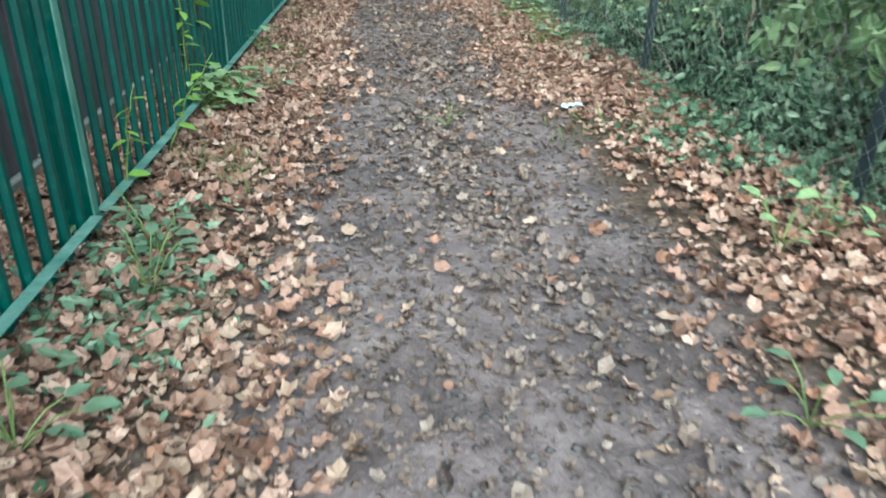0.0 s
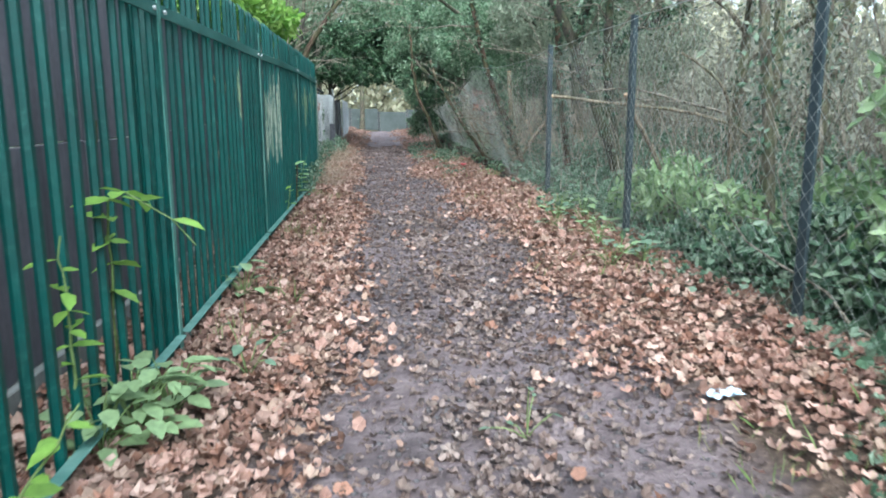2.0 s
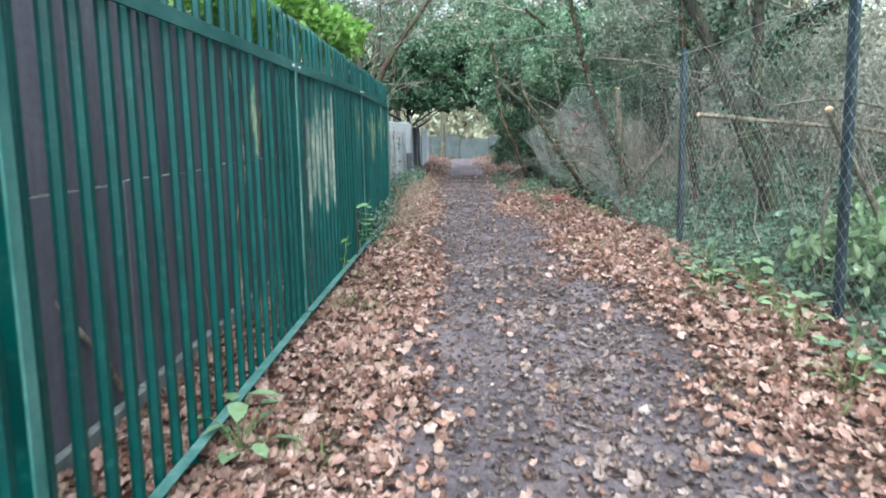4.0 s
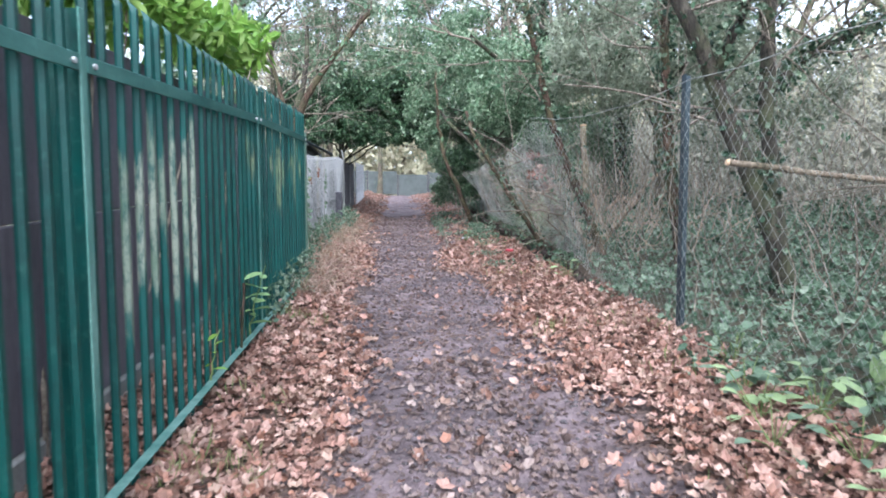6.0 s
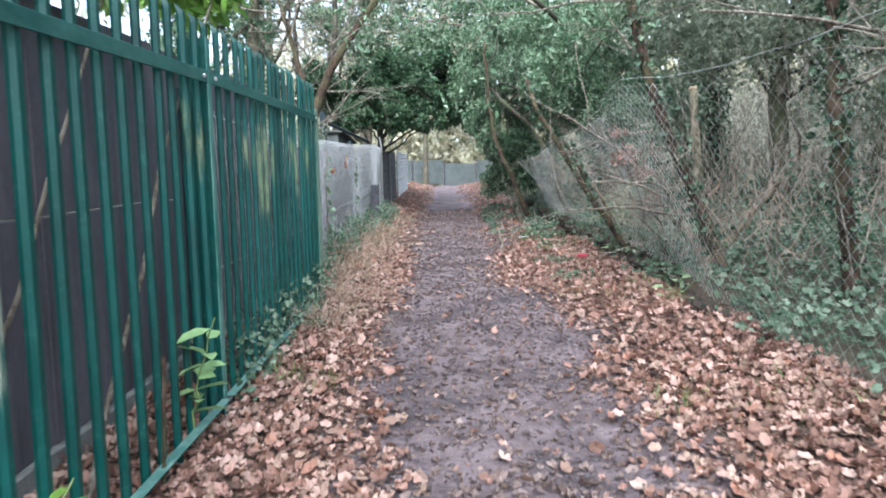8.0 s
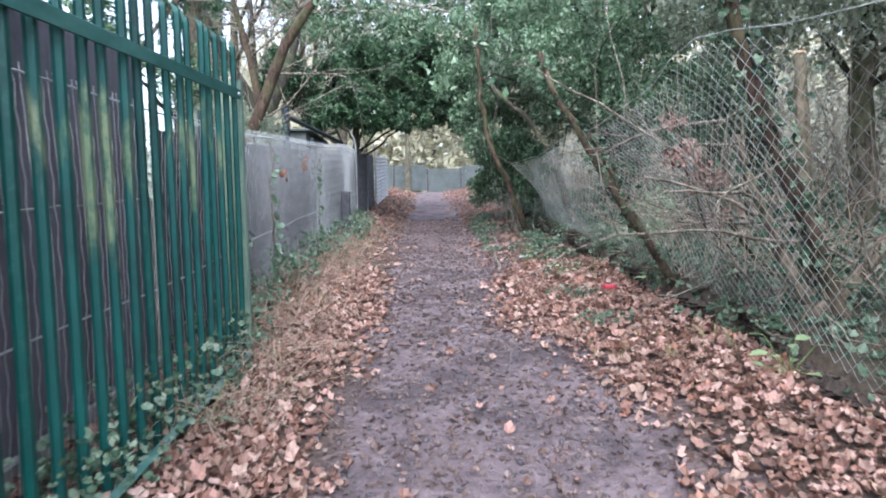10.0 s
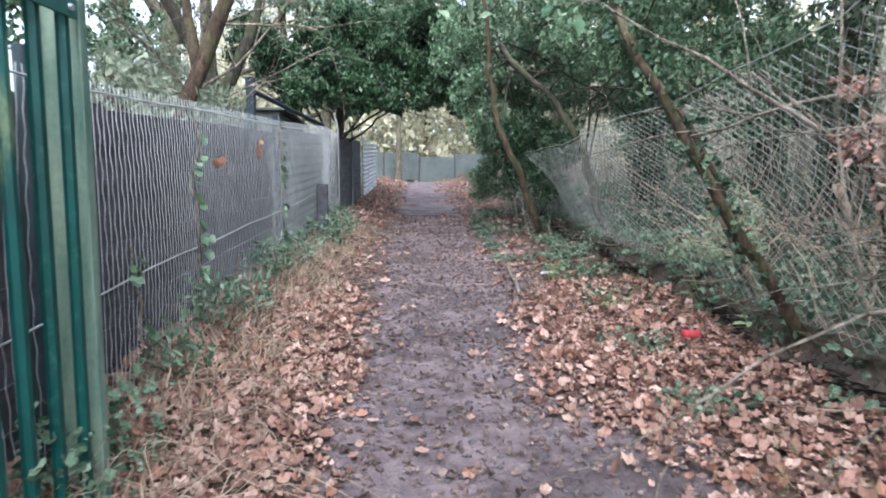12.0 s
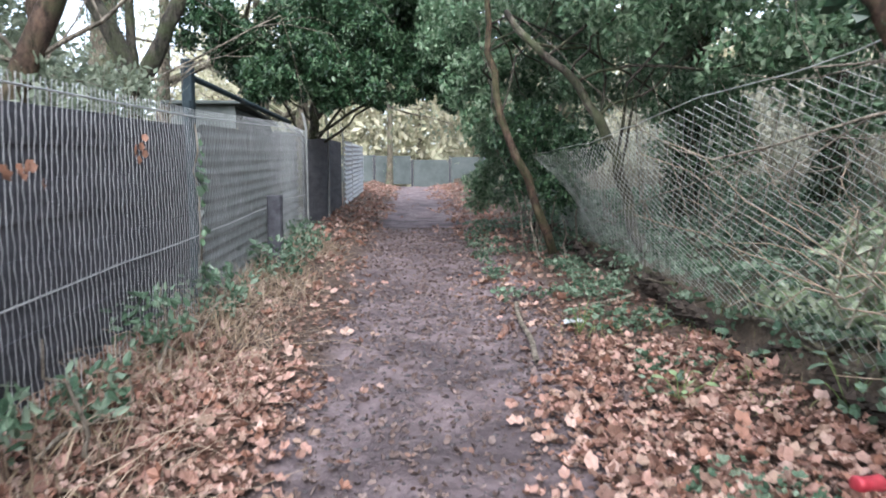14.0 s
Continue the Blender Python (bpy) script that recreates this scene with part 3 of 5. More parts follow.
def pale_mesh(name, height, material):
    """A pressed steel pale: a ridged section with a three-pointed head."""
    bm = bmesh.new()
    prof = [(-0.035, -0.010), (-0.021, -0.006), (-0.012, 0.011), (0.012, 0.011), (0.021, -0.006), (0.035, -0.010)]
    levels = [0.0, height - 0.07]
    rings = []
    for z in levels:
        rings.append([bm.verts.new((px, py, z)) for py, px in prof])
    tip = []
    for k, (py, px) in enumerate(prof):
        up = (0.015, 0.055, 0.02, 0.02, 0.055, 0.015)[k]
        tip.append(bm.verts.new((px - (0.02 if k in (1, 4) else 0), py * 0.86, height - 0.07 + up)))
    rings.append(tip)
    for a, b in zip(rings, rings[1:]):
        for k in range(5):
            bm.faces.new((a[k], a[k + 1], b[k + 1], b[k]))
    me = bpy.data.meshes.new(name)
    bm.to_mesh(me)
    bm.free()
    me.materials.append(material)
    return me


def palisade():
    ob = thing("palisade_fence", "dark green painted steel palisade fence with flaking pales", "fence", at=(FX, 5.5, gz(FX, 5.5)))
    rnd = random.Random(3)
    good, worn, yellowed = (pale_mesh("pale", 2.06, m) for m in (M_GREEN, M_BLEACHED, M_YELLOWED))
    for y in POSTS:
        bm = bmesh.new()
        zb, zt = gz(FX, y) - 0.25, rail_top(y) + (0.16 if y < 14 else 0.06)
        box(bm, FX - 0.125, FX + 0.004, y - 0.004, y + 0.004, zb, zt)
        box(bm, FX - 0.133, FX - 0.125, y - 0.03, y + 0.03, zb, zt, bevel=0.002)
        post = part("post", bm, M_CHALKY if y > 14 else M_GREEN, ob)
        bm = bmesh.new()
        box(bm, FX + 0.004, FX + 0.012, y - 0.024, y + 0.024, zb, zt, bevel=0.002)
        part("flange", bm, M_CHALKY if y > 14 else M_FLANGE, post, "pale green front flange")
    for y0, y1 in zip(POSTS, POSTS[1:]):
        for high, fn in ((True, rail_top), (False, rail_bottom)):
            a, b = y0 + 0.03, y1 - 0.03
            s = (fn(b) - fn(a)) / (b - a)
            bm = bmesh.new()
            if high:
                box(bm, FX + 0.002, FX + 0.012, a, b, fn(a) - 0.06, fn(a), s, 0.002)
            else:
                box(bm, FX - 0.002, FX + 0.004, a, b, fn(a) - 0.05, fn(a), s, 0.001)
                box(bm, FX + 0.004, FX + 0.046, a, b, fn(a) - 0.006, fn(a), s, 0.001)
            part("rail", bm, M_TOP_RAIL if high else M_RAIL, ob)
            for e in (a + 0.05, b - 0.05):
                bm = bmesh.new()
                bmesh.ops.create_cone(bm, cap_ends=True, segments=6, radius1=0.011, radius2=0.011, depth=0.012, matrix=Matrix.Translation((FX + (0.017 if high else 0.009), e, fn(e) - 0.03)) @ Matrix.Rotation(radians(90), 4, "Y"))
                part("bolt", bm, M_WIRE, ob)
        for k in range(19):
            y = y0 + (k + 0.5) * (y1 - y0) / 19
            cream = 8.5 < y < 9.7
            yellow = 7.38 < y < 7.56 or 10.98 < y < 11.24 or 11.85 < y < 12.6 or 12.85 < y < 13.75
            pale = new("pale", worn if cream else yellowed if yellow else good)
            pale.matrix_world = pose(FX - 0.018, y, rail_bottom(y) - 0.10 + rnd.uniform(-0.008, 0.008), rnd.uniform(-0.5, 0.5), rnd.uniform(-0.3, 0.3), rnd.uniform(-2, 2))
            m = pale.matrix_world.copy()
            pale.matrix_basis = m
            child(pale, ob)
    return ob


palisade()


# ---- dark sheet wall behind the palisade ----
def sheet_wall():
    ob = thing("sheet_wall", "dark grey sheet wall on a concrete footing behind the palisade", "wall", kind="structure", at=(-1.62, 5, gz(-1.62, 5)))
    y = -4.0
    while y < 13.9:
        e = min(y + 1.22, 13.95)
        zb = gz(-1.62, y) + 0.12
        bm = bmesh.new()
        box(bm, -1.66, -1.62, y + 0.004, e - 0.004, zb, zb + 0.98, 0.045, 0.004)
        part("panel", bm, M_PANEL, ob)
        bm = bmesh.new()
        box(bm, -1.67, -1.635, y + 0.004, e - 0.004, zb + 0.985, zb + 1.90, 0.045, 0.004)
        part("panel", bm, M_PANEL, ob)
        bm = bmesh.new()
        box(bm, -1.68, -1.585, y + 0.003, e - 0.003, zb - 0.35, zb - 0.004, 0.045, 0.006)
        part("footing", bm, M_GRAVEL_BOARD, ob)
        y = e


sheet_wall()


# ---- wire mesh fence with boards, beyond the palisade ----
LX = -1.38


def mesh_top(y):
    return float(np.interp(y, [14, 15, 16, 18.7, 22.2, 24, 26, 29, 34], [2.28, 2.30, 2.36, 2.47, 2.70, 2.68, 2.84, 2.95, 3.1]))


def left_mesh_fence():
    ob = thing("wire_mesh_fence", "galvanised chain link fence in front of dark weathered boards", "fence", at=(LX, 16.4, gz(LX, 16.4)))

    def surf(u, v):
        y = 11.6 + u
        b = ground_z(LX, y) - 0.05
        top = np.interp(y, [14, 15, 16, 18.7, 22.2], [2.34, 2.37, 2.43, 2.55, 2.78])
        bulge = 0.03 * np.sin(u * 2.1) * np.sin(v * 2)
        return np.stack([np.full_like(y, LX) + bulge, y, b + (top - b) * v / 1.62], -1)

    chain_link("mesh", surf, 11.9, 1.62, 0.044, 0.0023, M_WIRE, ob, tall=1.8, sway=0.10)
    for y in (11.7, 14.3, 18.6):
        tube_part("post", [(bent((LX - 0.04, y, gz(LX, y) - 0.3), (LX - 0.04, y + 0.02, mesh_top(y) + 0.1), 5, 0, 0.004), 0.028)], M_STEEL, ob, 8)
    for h in (0.40, 0.99):
        ys = np.linspace(11.7, 23.4, 24)
        p = [(LX + 0.012, y, gz(LX, y) + (mesh_top(y) - gz(LX, y)) * h) for y in ys]
        tube_part("strain_wire", [(np.array(p), 0.005)], M_WIRE, ob, 5)
    return ob


left_mesh_fence()


def board_wall():
    ob = thing("board_fence", "dark weathered board fence behind the wire mesh", "fence", at=(LX - 0.2, 16.4, gz(LX, 16.4)))
    y = 13.96
    while y < 19.1:
        for k in range(8):
            zb = gz(LX - 0.2, y) - 0.02
            h = (mesh_top(y) - 0.06 - zb) / 8
            bm = bmesh.new()
            box(bm, LX - 0.24, LX - 0.2 + 0.012 * (k % 2), y + 0.004, y + 1.296, zb + k * h - 0.006, zb + (k + 1) * h + 0.004, 0.047, 0.002)
            part("board", bm, M_BOARD, ob)
        y += 1.3
    return ob


board_wall()


def ribbed_sheet(name, x, y0, y1, z0, z1, slope, material, parent, pitch=0.076, depth=0.018, level=True):
    """Corrugated sheet with level or upright ribs."""
    if level:
        n = int((z1 - z0) / pitch * 6)
        s = np.linspace(0, 1, n)
        z = z0 + (z1 - z0) * s
        xx = x + depth * np.sin(2 * np.pi * (z - z0) / pitch)
        front = np.stack([xx, np.full(n, y0), z], -1)
        back = np.stack([xx, np.full(n, y1), z + slope * (y1 - y0)], -1)
    else:
        n = int((y1 - y0) / pitch * 6)
        y = np.linspace(y0, y1, n)
        xx = x + depth * np.sin(2 * np.pi * (y - y0) / pitch)
        front = np.stack([xx, y, z0 + slope * (y - y0)], -1)
        back = np.stack([xx, y, z1 + slope * (y - y0)], -1)
    sh = np.array([-0.006, 0, 0])
    v = np.concatenate([front, back, front + sh, back + sh])
    i = np.arange(n - 1)
    f = np.concatenate([np.stack([i, i + 1, n + i + 1, n + i], -1), np.stack([2 * n + i, 3 * n + i, 3 * n + i + 1, 2 * n + i + 1], -1)])
    return child(new(name, np_mesh(name, v, f, material, True)), parent)


def cladding():
    ob = thing("clad_fence", "grey ribbed metal cladding fence behind the wire mesh", "fence", at=(LX - 0.1, 21, gz(LX, 21)))
    for y in (19.12, 20.58, 22.04):
        z0 = gz(LX, y) - 0.05
        ribbed_sheet("sheet", LX - 0.12, y, y + 1.47, z0, mesh_top(y) - 0.05, 0.05, M_GREY_SHEET, ob, 0.10, 0.02)
    bm = bmesh.new()
    y = 20.6
    box(bm, LX + 0.06, LX + 0.2, y, y + 0.13, gz(LX, y) - 0.2, gz(LX, y) + 0.72, bevel=0.012)
    stump = thing("old_post", "short dark broken timber post beside the fence", "post", at=(LX + 0.1, y, gz(LX, y)))
    part("post", bm, M_BOARD, stump)
    return ob


cladding()


def dark_gate():
    ob = thing("dark_board_fence", "dark close-boarded fence with cranked posts and wire", "fence", at=(LX, 26, gz(LX, 26)))
    y = 23.55
    while y < 28.6:
        zb = gz(LX, y)
        bm = bmesh.new()
        box(bm, LX - 0.06, LX - 0.03 + 0.01 * math.sin(y * 40), y, y + 0.146, zb - 0.05, mesh_top(y) - 0.02, bevel=0.003)
        part("board", bm, M_BOARD, ob)
        y += 0.15
    for y in (23.5, 26.0, 28.6):
        zt = mesh_top(y)
        p = np.array([(LX + 0.02, y, gz(LX, y) - 0.3), (LX + 0.02, y, zt), (LX + 0.02, y, zt + 0.1), (LX - 0.01, y, zt + 0.26), (LX - 0.03, y, zt + 0.32)])
        tube_part("cranked_post", [(p, 0.02)], M_GRAVEL_BOARD, ob, 6)
    return ob


dark_gate()


def pale_cladding():
    ob = thing("pale_clad_fence", "pale corrugated metal sheet fence at the path's far bend", "fence", at=(LX, 31, gz(LX, 31)))
    for y in (28.9, 30.7, 32.5):
        z0 = gz(LX, y) + 0.02
        ribbed_sheet("sheet", LX + 0.03, y, y + 1.79, z0, mesh_top(y) + 0.02, 0.04, M_WHITE_SHEET, ob, 0.11, 0.02)
    return ob


pale_cladding()


def far_fence():
    ob = thing("far_fence", "grey panel fence across the far end of the path", "fence", at=(2, 46, gz(2, 46)))
    for k, x in enumerate(np.arange(-9, 12, 1.83)):
        z = gz(min(x, 2.2), 46)
        bm = bmesh.new()
        box(bm, x + 0.06, x + 1.77, 46, 46.04, z - 0.1, z + 1.28 + 0.02 * math.sin(k * 3), bevel=0.006)
        part("panel", bm, M_FAR_PANEL, ob)
        bm = bmesh.new()
        box(bm, x - 0.05, x + 0.05, 45.97, 46.07, z - 0.2, z + 1.32, bevel=0.008)
        part("post", bm, M_BOARD, ob)
    return ob


far_fence()


# ---- chain link fence at the wood's edge ----
RX = 2.2


def wood_fence():
    ob = thing("chain_link_fence", "rusty sagging chain link fence on dark steel posts", "fence", at=(RX, 8, gz(RX, 8)))

    def surf(u, v):
        y = np.clip(u, 0, 60) - 0.5
        k = v / 1.9
        lean = lift(y, 10.7, 14.2)
        top_x = RX - 0.58 * lean + 0.05 * np.sin(y * 1.7) * lean
        bot_x = RX - 0.02 * lean
        b = ground_z(RX, y) + 0.02
        sag = np.interp(y, [-1, 10.6, 13.7, 14.4, 16.5, 19.6, 22.5], [1.93, 1.93, 1.68, 1.47, 1.26, 1.06, 0.92])
        belly = 0.14 * lean * np.sin(np.pi * k) * np.sin(y * 0.9) + 0.015 * np.sin(y * 3) * np.sin(k * 5)
        return np.stack([bot_x + (top_x - bot_x) * k ** 1.3 + belly, y, b + sag * k], -1)

    chain_link("mesh", surf, 13.5, 1.9, 0.05, 0.0013, M_DARK_WIRE, ob, "thin dark upright wire mesh")
    chain_link("mesh", lambda u, v: surf(u + 13.5, v), 9.9, 1.9, 0.05, 0.0023, M_OLD_WIRE, ob, "slack pale wire mesh leaning over the bank")
    ys = np.linspace(0, 23.3, 70)
    for v in (1.9,):
        tube_part("strain_wire", [(surf(ys, np.full(70, v)), 0.0032)], M_OLD_WIRE, ob, 5)
    for y in (-0.1, 2.65, 5.32, 7.9, 10.8):
        z = gz(RX, y)
        bm = bmesh.new()
        box(bm, RX + 0.015, RX + 0.021, y - 0.04, y + 0.04, z - 0.4, z + 2.0, bevel=0.001)
        box(bm, RX + 0.021, RX + 0.085, y + 0.034, y + 0.04, z - 0.4, z + 2.0, bevel=0.001)
        part("post", bm, M_STEEL, ob)
    return ob


wood_fence()


# ---- trees and shrubs ----
def bush(name, label, centres, radii, n, size, material, shape=KITE, stems=10, squash=0.8, seed=0):
    """A shrub: stems from the ground into leafy clumps."""
    c = np.asarray(centres, float)
    x, y = c[:, 0].mean(), c[:, 1].mean()
    z = gz(x, y)
    ob = thing(name, label, "shrub", at=(x, y, z))
    g = np.random.default_rng(seed + 50)
    for k in range(stems):
        q = c[k % len(c)]
        bx, by = x + (q[0] - x) * 0.5 + g.normal(0, 0.15), y + (q[1] - y) * 0.5 + g.normal(0, 0.15)
        tube_part("stem", [(bent((bx, by, gz(bx, by) - 0.05), q + g.normal(0, 0.15, 3), 7, 0, 0.04, seed + k), np.linspace(0.014, 0.005, 7))], M_TWIG, ob, 5)
    pts = clump_points(n, c, radii, squash)
    floor = ground_z(pts[:, 0], pts[:, 1]) + 0.03
    pts[:, 2] = np.maximum(pts[:, 2], floor)
    child(new("leaves", leaves_mesh("leaves", pts, rng.uniform(0.6, 1.3, n) * size, shape, material)), ob)
    return ob


def canopy(name, label, trunk, spots, radii, n, size, material, seed, bark=None, r0=0.14):
    """An evergreen tree: trunk, limbs to each leafy mass, and a dense crown of small leaves."""
    g = np.random.default_rng(seed)
    x, y, z = trunk[0]
    ob = thing(name, label, "tree", "evergreens meeting over the path", at=(x, y, z))
    p, r = limb(trunk, r0, r0 * 0.5, 16, seed, 0.015)
    tube_part("trunk", [(p, r)], bark or M_BARK, ob, 9)
    for k, s in enumerate(spots):
        a = p[g.integers(6, 16)]
        tube_part("branch", [(bent(a, s, 9, -0.1, 0.06, seed + k), np.linspace(r0 * 0.26, 0.007, 9))], M_BARK_DARK, ob, 6)
    spots, radii = np.asarray(spots, float), np.asarray(radii, float)
    sub_c, sub_r = [], []
    for c, rr in zip(spots, radii):
        q = clump_points(26, [c], [rr])
        sub_c.append(q)
        sub_r.append(g.uniform(0.16, 0.42, 26) * rr)
    pts = clump_points(n, np.concatenate(sub_c), np.concatenate(sub_r))
    child(new("crown", leaves_mesh("crown", pts, rng.uniform(0.6, 1.3, n) * size, KITE, material)), ob)
    return ob


canopy("evergreen_tree", "dark evergreen tree leaning over the path from the fence", [(-1.75, 26, 1.2), (-1.62, 26, 2.9), (-1.54, 26, 4.0), (-1.5, 25.8, 4.7)],
       [(-1.9, 25.2, 4.3), (-1.2, 25, 4.6), (-0.4, 24.8, 4.5), (-2.6, 25.6, 4.0), (0.5, 24.6, 4.3), (-1.5, 24.4, 3.9), (-0.9, 24.5, 3.85), (-0.1, 24.3, 3.9), (0.6, 24.0, 3.75), (1.0, 23.6, 3.6), (0.3, 24.4, 4.7), (-2.0, 24.2, 3.6), (-1.2, 24.1, 3.5), (-0.5, 24.2, 3.45), (0.2, 24.0, 3.5), (0.8, 23.8, 3.45), (-2.9, 24.8, 4.5)],
       [0.8, 0.8, 0.75, 0.6, 0.65, 0.6, 0.5, 0.5, 0.5, 0.5, 0.7, 0.45, 0.45, 0.4, 0.42, 0.45, 0.65], 82000, 0.09, M_HOLLY, 101, M_BARK_DARK, 0.11)
canopy("ivied_tree", "tall tree hung with grey green ivy above the evergreen", [(-2.3, 28.5, 1.3), (-2.2, 28.4, 4.0), (-1.9, 28.2, 8.0)],
       [(-2.3, 27.5, 5.9), (-1.2, 27.2, 6.3), (0.0, 26.8, 6.0), (-2.4, 27.8, 7.2), (-1.1, 27.2, 7.6), (0.4, 26.6, 7.2), (1.2, 26.2, 6.4), (-3.2, 27.4, 6.4), (-0.5, 26.9, 5.4), (1.6, 26.4, 7.6), (-2.9, 27.6, 8.4), (-1.5, 27.4, 8.8)],
       [0.8, 0.85, 0.8, 0.85, 0.9, 0.9, 0.8, 0.8, 0.7, 0.9, 0.9, 0.9], 30000, 0.1, M_MIDGREEN, 106, M_BARK, 0.16)
canopy("evergreen_tree", "dark evergreen tree reaching over the path from the bank", [(1.75, 21.2, 1.2), (1.39, 21, 2.14), (1.14, 21, 2.5), (1.02, 21, 3.1), (0.97, 21, 3.7), (0.95, 21.1, 4.6)],
       [(1.3, 22.5, 3.2), (1.2, 23.2, 4.2), (1.9, 22.2, 4.4), (2.2, 23.4, 3.4), (0.9, 24, 5.0), (1.7, 21.4, 5.3), (2.7, 21.8, 5.0), (1.5, 23.6, 2.5), (1.6, 24.6, 1.9), (2.0, 23, 2.4), (2.9, 22.4, 3.6)],
       [0.65, 0.8, 0.85, 0.8, 0.8, 0.9, 0.9, 0.6, 0.55, 0.6, 0.9], 48000, 0.085, M_MIDGREEN, 102, M_BARK_RED, 0.055)
canopy("evergreen_tree", "dark leaning evergreen behind the sagging wire", [(2.35, 19.9, 1.2), (1.95, 19.7, 2.31), (1.77, 19.7, 2.66), (1.61, 19.7, 2.9), (1.3, 19.7, 3.09), (1.0, 19.8, 3.5)],
       [(2.0, 19.4, 3.6), (2.8, 19.2, 3.2), (2.6, 20.4, 3.9), (1.8, 20.3, 4.6), (3.4, 19.8, 4.4), (2.7, 18.4, 4.2), (3.5, 18.6, 3.0), (3.2, 20.8, 2.6)],
       [0.6, 0.75, 0.8, 0.8, 0.9, 0.75, 0.8, 0.7], 32000, 0.08, M_MIDGREEN, 103, M_BARK_DARK, 0.06)
canopy("evergreen_tree", "grey green evergreen on the wooded bank", [(4.3, 16.2, 1.3), (4.2, 16.1, 3.0), (4.0, 15.8, 4.8)],
       [(3.6, 15.6, 3.4), (4.6, 15.4, 3.8), (4.0, 16.6, 4.6), (3.3, 16.6, 3.6), (5.2, 16.2, 3.0), (4.4, 14.6, 4.6), (3.2, 17.4, 4.6), (5.4, 17.4, 4.6), (3.0, 15.6, 4.6), (4.2, 13.9, 3.2), (5.4, 14.4, 3.4), (3.1, 14.6, 3.6), (3.7, 13.9, 4.0), (2.9, 16.5, 3.8), (2.7, 15.4, 3.9), (4.8, 15.2, 4.9), (5.6, 15.8, 5.2)],
       [0.7, 0.8, 0.8, 0.7, 0.9, 0.8, 0.8, 1.0, 0.7, 0.6, 0.8, 0.55, 0.6, 0.6, 0.55, 0.8, 0.8], 40000, 0.075, M_OLIVE, 104)
canopy("evergreen_tree", "ivy-hung tree behind the wire mesh fence", [(-3.2, 19.0, 0.8), (-3.1, 19.0, 3.0), (-3.0, 19.2, 5.5)],
       [(-3.0, 18.6, 3.4), (-3.2, 19.4, 4.4), (-2.9, 19.0, 5.2), (-3.6, 18.2, 4.6), (-3.4, 17.4, 3.2), (-3.9, 18.2, 3.8)],
       [0.45, 0.5, 0.6, 0.6, 0.5, 0.6], 9000, 0.075, M_IVYGREEN, 105, None, 0.16)

# stems in and beside the collapsed wire
stem_tree("leaning_tree", "red-brown trunk leaning through the sagging wire towards the path", [([(2.26, 15.5, 0.85), (2.12, 15.4, 1.12), (1.79, 15.4, 1.57), (1.52, 15.4, 2.0), (1.37, 15.4, 2.27), (1.22, 15.4, 2.47), (1.12, 15.45, 2.7), (1.05, 15.6, 3.0)], 0.04, 0.022),
          ([(1.8, 15.45, 1.5), (1.66, 15.5, 1.95), (1.45, 15.5, 2.3)], 0.022, 0.016)], M_BARK_RED, 0, 201, ivy=180)
stem_tree("broken_tree", "broken forked tree stump with a pale snapped top", [([(2.42, 13.85, 0.75), (2.38, 13.8, 1.17), (2.35, 13.8, 1.81), (2.29, 13.8, 2.6)], 0.06, 0.035),
          ([(2.38, 13.8, 1.12), (2.2, 13.8, 1.45), (2.05, 13.8, 1.75), (1.92, 13.8, 2.13)], 0.045, 0.025),
          ([(2.38, 13.75, 1.0), (2.68, 13.6, 1.44), (3.13, 13.6, 2.0)], 0.045, 0.03)], M_BARK_PALE, 6, 202, cuts=((0, 1), (2, 1)), ivy=150)
stem_tree("ivied_tree", "red-brown slanting trunk hung with ivy beside the broken stump", [([(2.61, 13.72, 0.78), (2.49, 13.7, 1.16), (2.29, 13.7, 1.64), (2.12, 13.7, 2.00), (1.97, 13.7, 2.43), (1.83, 13.7, 2.80), (1.69, 13.65, 3.3), (1.53, 13.6, 4.0)], 0.06, 0.034)], M_BARK_RED, 3, 215, leaf=M_IVYGREEN, leaves=600, leaf_size=0.07, ivy=420)
stem_tree("forked_tree", "dark forked bare tree rising behind the chain link", [([(3.5, 11.3, 0.7), (3.28, 11.3, 1.31), (3.08, 11.3, 1.79), (2.97, 11.3, 2.17), (2.68, 11.3, 2.76), (2.44, 11.3, 3.17), (2.0, 11.5, 4.4), (1.8, 11.8, 5.6)], 0.095, 0.04),
          ([(3.42, 11.4, 1.0), (3.29, 11.4, 1.92), (3.2, 11.4, 2.57), (3.2, 11.4, 2.96), (3.3, 11.5, 3.6), (3.6, 11.6, 5.4)], 0.08, 0.035),
          ([(3.2, 11.4, 2.6), (3.7, 11.6, 3.0), (4.6, 11.8, 3.4)], 0.05, 0.02), ([(2.7, 11.3, 2.75), (2.9, 11.1, 3.4), (2.8, 11.0, 4.4)], 0.04, 0.02)], M_BARK_DARK, 34, 203, ivy=1500)
stem_tree("slender_tree", "slender brown bare tree behind the chain link", [([(3.08, 12.7, 0.8), (2.95, 12.7, 1.97), (2.88, 12.7, 2.51), (2.83, 12.7, 3.26), (2.84, 12.7, 3.6), (2.9, 12.8, 5.5)], 0.065, 0.035)], M_BARK_RED, 12, 204, leaf=M_IVYGREEN, leaves=1500, ivy=1100)
